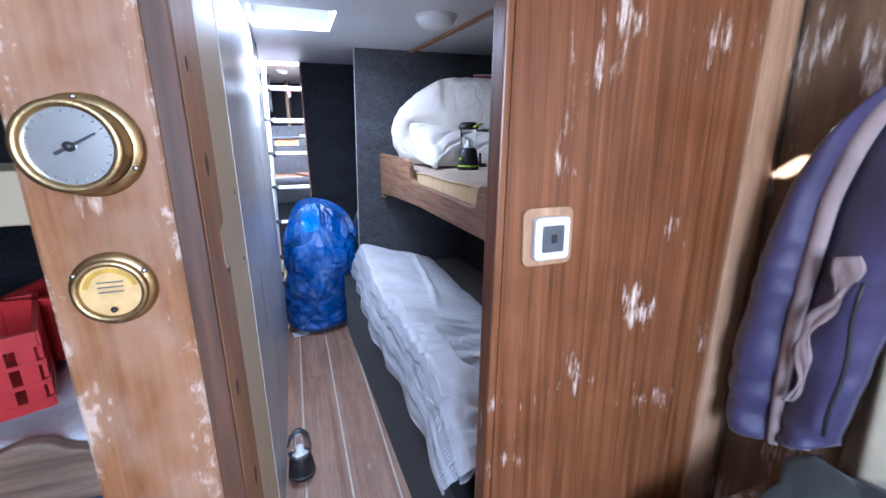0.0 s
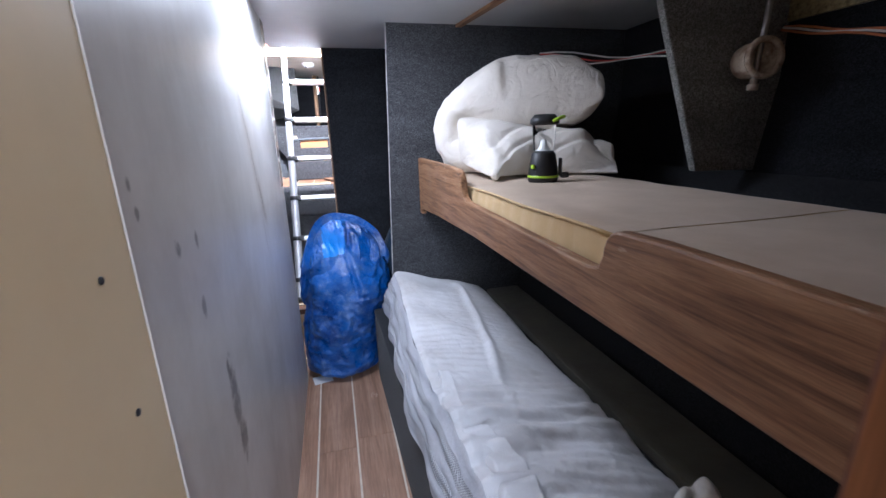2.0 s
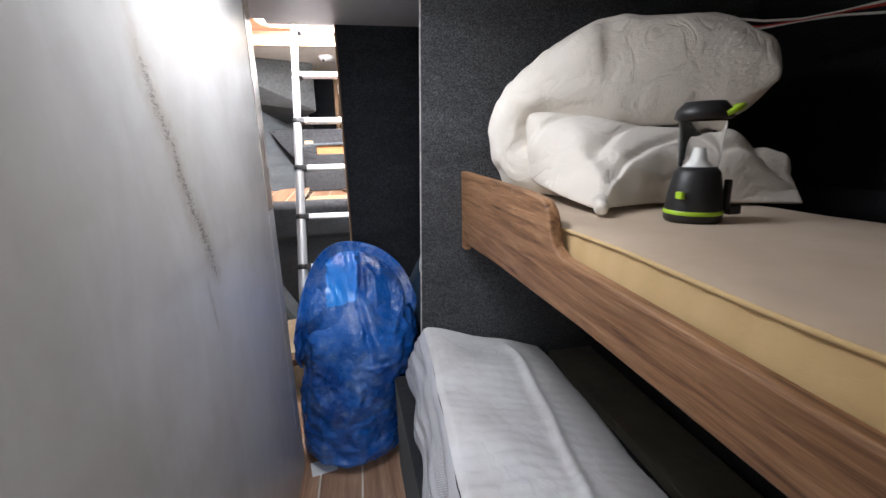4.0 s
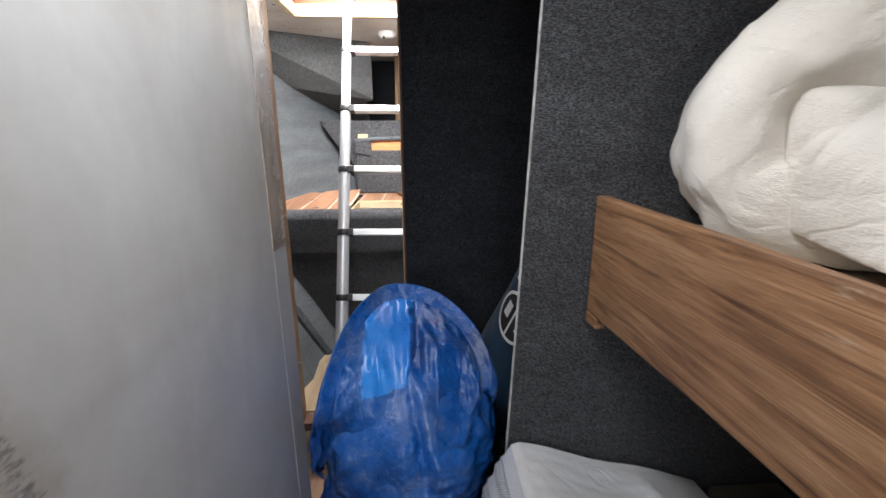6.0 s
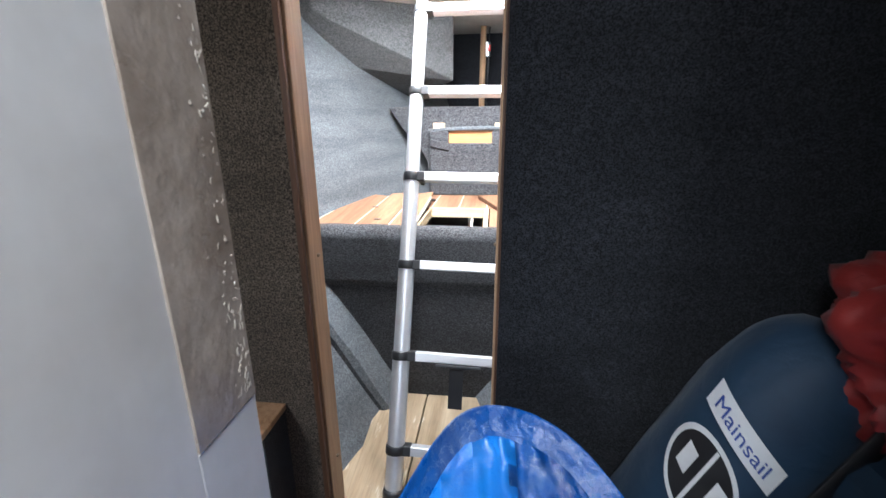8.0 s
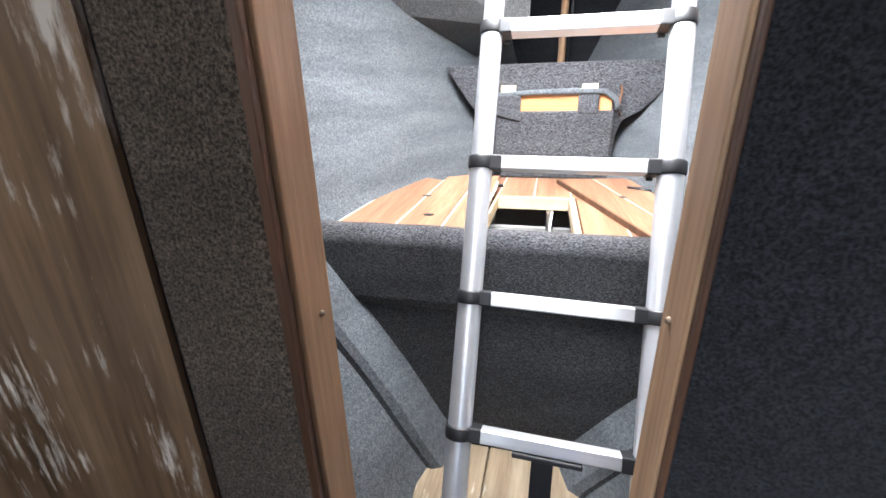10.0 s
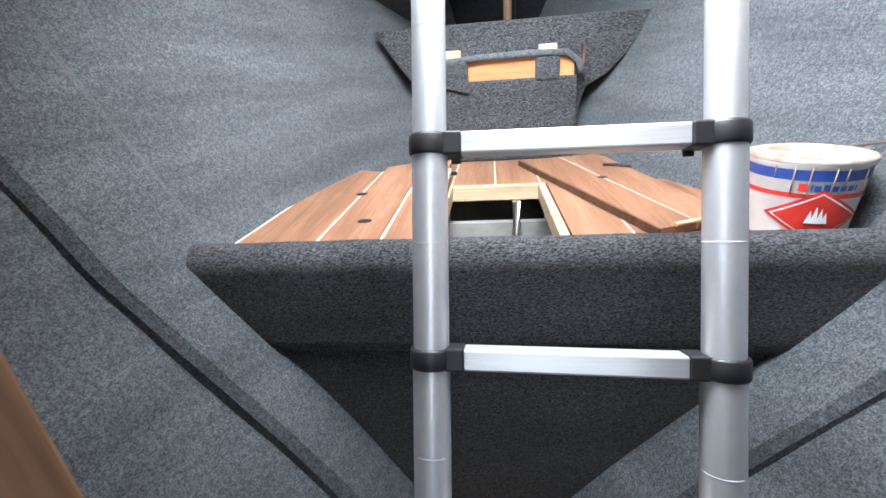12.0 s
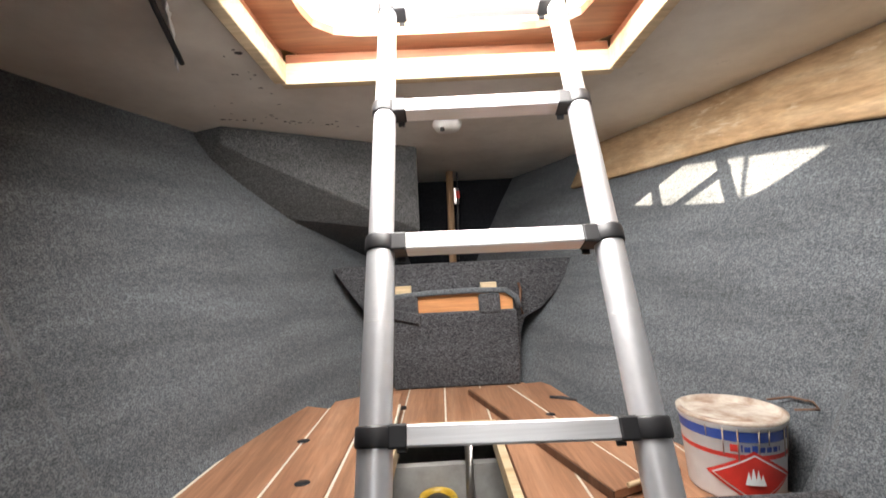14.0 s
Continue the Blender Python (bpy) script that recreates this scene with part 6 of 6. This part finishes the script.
def hatch_board():
    t = thing("locker_lid", (0.98, 7.9, 0.906), "loose teak locker lid lying askew on the planks", "lid")
    a, b, c, d = (0.745, 8.30), (0.985, 7.52), (1.17, 7.60), (1.06, 8.36)

    def mix(p, q, s):
        return (p[0] + (q[0] - p[0]) * s, p[1] + (q[1] - p[1]) * s)
    cuts = [0.012, 0.5, 1.0]
    for s0, s1 in zip(cuts, cuts[1:]):
        part("lid_plank", prism([mix(a, d, s0 + 0.012), mix(b, c, s0 + 0.012), mix(b, c, s1 - 0.012), mix(a, d, s1 - 0.012)], "z", 0.907, 0.926, 0.0015, 1), M_LOCKER, t)
    part("lid_seam", prism([mix(a, d, 0.49), mix(b, c, 0.49), mix(b, c, 0.51), mix(a, d, 0.51)], "z", 0.908, 0.9245), M_CAULK, t)
    part("lid_edge", prism([a, b, mix(b, c, 0.018), mix(a, d, 0.018)], "z", 0.906, 0.925), M_DKWOOD, t, "dark raw edge")
    part("finger_hole", lathe([(0, 0.0008), (0.014, 0.0008), (0.015, 0)], (0.98, 7.98, 0.926), 18), M_BLACK, t)


hatch_board()
for (x, y, a, l) in ((0.475, 8.10, 25, 0.05), (1.06, 8.12, -30, 0.045)):
    bm = tube([(-l, 0, 0.012), (0, 0.004, 0.014), (l, 0, 0.01)], 0.007, 8)
    solo("dark_latch", moved(bm, Matrix.Translation((x, y, 0.915)) @ Matrix.Rotation(radians(a), 4, "Z")), M_BLACK, "small black latch lying on the planks", "latch", group="latches on the planks")
solo("pale_batten", tube([(1.02, 7.53, 0.931), (1.06, 7.545, 0.932), (1.115, 7.575, 0.930)], 0.005, 8), M_TRIMCREAM, "thin pale stick lying on the planks", "stick")


def forward_panel():
    pts = [(0.185, 1.424), (1.25, 1.424), (1.215, 1.345), (1.16, 1.27), (1.10, 1.21), (1.02, 1.165), (1.0, 1.10), (0.99, 0.89), (0.43, 0.89), (0.42, 1.10), (0.38, 1.17), (0.31, 1.24), (0.245, 1.33)]
    structure("forward_panel", prism(pts, "y", 8.50, 8.53, 0.008), M_CARPET_MID, "carpeted forward panel with shaped ends", "panel")
    t = thing("drop_front_locker", (0.71, 8.46, 0.906), "carpeted drop-front locker with a torn orange slot", "locker")
    part("front", box(0.448, 0.972, 8.415, 8.44, 0.906, 1.215, 0.008), M_CARPET_MID, t)
    for b in ((0.448, 0.56), (0.815, 0.905)):
        part("carpet_tab", box(b[0], b[1], 8.407, 8.44, 1.20, 1.285, 0.01), M_CARPET_MID, t)
    part("torn_flap", moved(box(-0.06, 0.06, -0.006, 0.006, -0.02, 0.02, 0.004), Matrix.Translation((0.51, 8.405, 1.205)) @ Matrix.Rotation(radians(14), 4, "Y")), M_CARPET_MID, t)
    part("top_roll", tube([(0.44, 8.43, 1.285), (0.6, 8.425, 1.296), (0.8, 8.425, 1.30), (0.93, 8.425, 1.295), (0.975, 8.428, 1.262), (0.985, 8.43, 1.22)], 0.012, 10), M_CARPET_GREY, t)
    part("slot_back", box(0.56, 0.962, 8.446, 8.455, 1.20, 1.285), M_ORANGE, t, "bare orange plywood slot")
    part("box_body", box(0.45, 0.97, 8.456, 8.498, 0.906, 1.28), M_CARPET_MID, t)
    for x in (0.497, 0.865):
        part("wooden_toggle", box(x - 0.034, x + 0.034, 8.46, 8.499, 1.296, 1.33, 0.003), M_TRIMCREAM, t, "pale wooden toggle")
    part("hook", tube([(0.995, 8.47, 1.32), (1.0, 8.45, 1.29), (0.99, 8.44, 1.24), (1.0, 8.44, 1.19)], 0.006, 8), M_DKWOOD, t)


forward_panel()


def paint_can():
    cx, cy, z0 = 1.262, 7.565, 0.906
    t = thing("paint_can", (cx, cy, z0), "half-used white paint tin with a rusty lid and red warning label", "paint can")
    h, rb, rt = 0.152, 0.085, 0.096
    part("can_body", lathe([(0, 0), (rb, 0), (rb + 0.001, 0.004), (rt, h - 0.012), (rt + 0.004, h - 0.006), (rt + 0.004, h)], (cx, cy, z0), 48), M_LABELW, t)
    part("can_lid", lathe([(rt + 0.0045, h - 0.002), (rt + 0.005, h + 0.004), (rt - 0.004, h + 0.006), (rt - 0.008, h - 0.004), (rt - 0.02, h - 0.005), (rt * 0.5, h - 0.003), (0, h - 0.006)], (cx, cy, z0), 48), M_TIN, t, "rusty paint-crusted lid")

    def band(za, zb, mat, name, lift=0.0012):
        ra, rb2 = rb + (rt - rb) * za / h + lift, rb + (rt - rb) * zb / h + lift
        part(name, lathe([(ra, za), (rb2, zb)], (cx, cy, z0), 48), mat, t)
    band(0.119, 0.139, M_LABELB, "blue_band")
    band(0.086, 0.095, M_LABELR, "red_band")

    def patch(a0, a1, za, zb, mat, name, lift=0.002):
        def f(u, v):
            a, z = radians(a0 + (a1 - a0) * u), za + (zb - za) * v
            r = rb + (rt - rb) * z / h + lift
            return Vector((cx + r * math.sin(a), cy - r * math.cos(a), z0 + z))
        part(name, sheet(f, 8, 2), mat, t)
    patch(-36, -28, 0.100, 0.114, M_LABELR, "emblem")
    for k, (a0, a1) in enumerate(((-25, -23.5), (-22, -16), (-14, -8), (-6, 0), (2, 8), (10, 16), (18, 20))):
        patch(a0, a1, 0.101, 0.111 + (0.003 if k in (0, 2) else 0), M_LABELB, "word_bar")

    def diamond(sz, lift, mat, name):
        def f(u, v):
            z = 0.052 + (u - v) * sz * 0.62
            r = rb + (rt - rb) * z / h + lift
            a = (u + v - 1) * sz / r - 0.22
            return Vector((cx + r * math.sin(a), cy - r * math.cos(a), z0 + max(0.002, z)))
        part(name, sheet(f, 10, 10), mat, t)
    diamond(0.084, 0.003, M_LABELR, "warning_diamond")
    diamond(0.074, 0.0042, M_LABELW, "diamond_border")
    diamond(0.069, 0.0054, M_LABELR, "diamond_field")
    for dx, hh in ((-0.014, 0.026), (-0.005, 0.036), (0.004, 0.030), (0.012, 0.022)):
        a = dx / 0.105 - 0.22
        z = 0.04
        r = rb + 0.0105
        bm = bmesh.new()
        p = [(-0.006, 0), (0.006, 0), (0.001, hh)]
        bm.faces.new([bm.verts.new((cx + r * math.sin(a + q / r), cy - r * math.cos(a + q / r), z0 + z + w)) for q, w in p])
        part("flame", bm, M_LABELW, t)
    part("wire_handle", tube([(cx + 0.115, cy - 0.03, z0 + 0.155), (cx + 0.15, cy - 0.05, z0 + 0.16), (cx + 0.165, cy - 0.02, z0 + 0.165), (cx + 0.15, cy + 0.02, z0 + 0.165), (cx + 0.112, cy + 0.04, z0 + 0.155)], 0.0025, 6), M_DKWOOD, t, "bent rusty wire handle")
    for k in range(9):
        a = radians(-60 + 17 * k + 6 * math.sin(k * 3))
        l = 0.02 + 0.04 * abs(math.sin(k * 2.3))
        r = rt + 0.0015
        bm = tube([(cx + r * math.sin(a), cy - r * math.cos(a), z0 + h - 0.008), (cx + (r - 0.002) * math.sin(a), cy - (r - 0.002) * math.cos(a), z0 + h - 0.01 - l)], [0.0016, 0.001], 6)
        part("paint_drip", bm, M_TIN, t)


paint_can()


def ladder():
    foot = Vector((0.5458, 6.873, 0.21))
    step = Vector((0.0042, 0.106, 0.2702))
    across = Vector((0.3735, -0.010, -0.003))
    up = step.normalized()
    base = Vector((0.552, 7.034, 0.619))
    ax = across.normalized()
    nrm = ax.cross(up).normalized()
    t = thing("telescopic_ladder", foot, "telescopic aluminium ladder leaning up through the deck hatch", "ladder")
    rad = [0.0275, 0.0262, 0.0248, 0.0232, 0.0214, 0.0197, 0.018, 0.0165]

    def frame_at(p):
        m = Matrix((ax, nrm, up)).transposed().to_4x4()
        m.translation = p
        return m
    for i in range(-1, 6):
        c = base + step * i
        r = rad[i + 1]
        for s in (0, 1):
            p = c + across * s
            lo = -0.145 if i == -1 else 0.0
            seg = lathe([(0, lo), (r, lo), (r, lo + 0.0012), (r, 0.2848), (r, 0.286), (r - 0.003, 0.290), (0, 0.290)], (0, 0, 0), 28)
            part("stile_section", moved(seg, frame_at(p)), M_ALUZ, t)
            part("stile_seam", moved(lathe([(r + 0.0002, 0.156), (r + 0.0006, 0.157), (r + 0.0002, 0.158)], (0, 0, 0), 28), frame_at(p)), M_LABELW, t)
            col = lathe([(r - 0.002, -0.014), (r + 0.0035, -0.014), (r + 0.005, -0.011), (r + 0.005, 0.011), (r + 0.0035, 0.014), (r - 0.002, 0.014)], (0, 0, 0), 28)
            sg = 1 if s == 0 else -1
            x0, x1 = sorted((sg * (r - 0.004), sg * (r + 0.022)))
            box(x0, x1, -0.019, 0.019, -0.0158, 0.0158, 0.003, bm=col)
            cl = part("clamp", moved(col, frame_at(p)), M_BLACK, t, "black plastic clamp")
            x0, x1 = sorted((sg * (r + 0.004), sg * (r + 0.018)))
            part("release_button", moved(box(x0, x1, -0.024, -0.018, -0.022, -0.012, 0.002), frame_at(p)), M_BLACK, cl)
        w = across.length
        rung = box(r + 0.02, w - r - 0.02, -0.017, 0.017, -0.0145, 0.0145, 0.003)
        part("rung", moved(rung, frame_at(c)), M_ALU, t)
    for s in (0, 1):
        part("rubber_foot", moved(lathe([(0, -0.165), (0.033, -0.165), (0.034, -0.13), (0.031, -0.12), (0, -0.12)], (0, 0, 0), 24), frame_at(base + step * -1 + across * s)), M_BLACK, t)
    m = frame_at(base)
    part("transport_strap", moved(box(0.155, 0.20, -0.021, -0.018, -0.16, 0.01, 0.001), m), M_BLACK, t, "black transport strap")
    part("strap_pad", moved(box(0.115, 0.255, -0.022, 0.02, -0.028, -0.0165, 0.003), m), M_BLACK, t)


ladder()


# ---- cabin floor planks ----
def cabin_floor():
    structure("floor_base", box(0.56, 1.12, 4.07, 6.735, -0.05, -0.0025), M_CAULK, "pale caulked bed under the cabin floor planks", "floor")
    t = thing("floor", (0.8, 5.4, -0.01), "worn teak floor planks with cream caulked seams", "floor", kind="structure")
    xs = [0.570, 0.668, 0.832, 0.998, 1.10]
    for k, (a, b) in enumerate(zip(xs, xs[1:])):
        y = 4.075 - 0.3 * (k % 2)
        cut = 0
        while y < 6.73:
            y1 = min(6.733, y + 1.05 + 0.25 * ((k * 7 + cut * 3) % 4))
            y0 = max(4.072, y)
            if y1 - y0 > 0.05:
                part("plank", box(a + 0.004, b - 0.004, y0 + 0.001, y1 - 0.001, -0.002, 0.003, 0.001, 1), M_PLANK, t)
            y, cut = y1, cut + 1


cabin_floor()
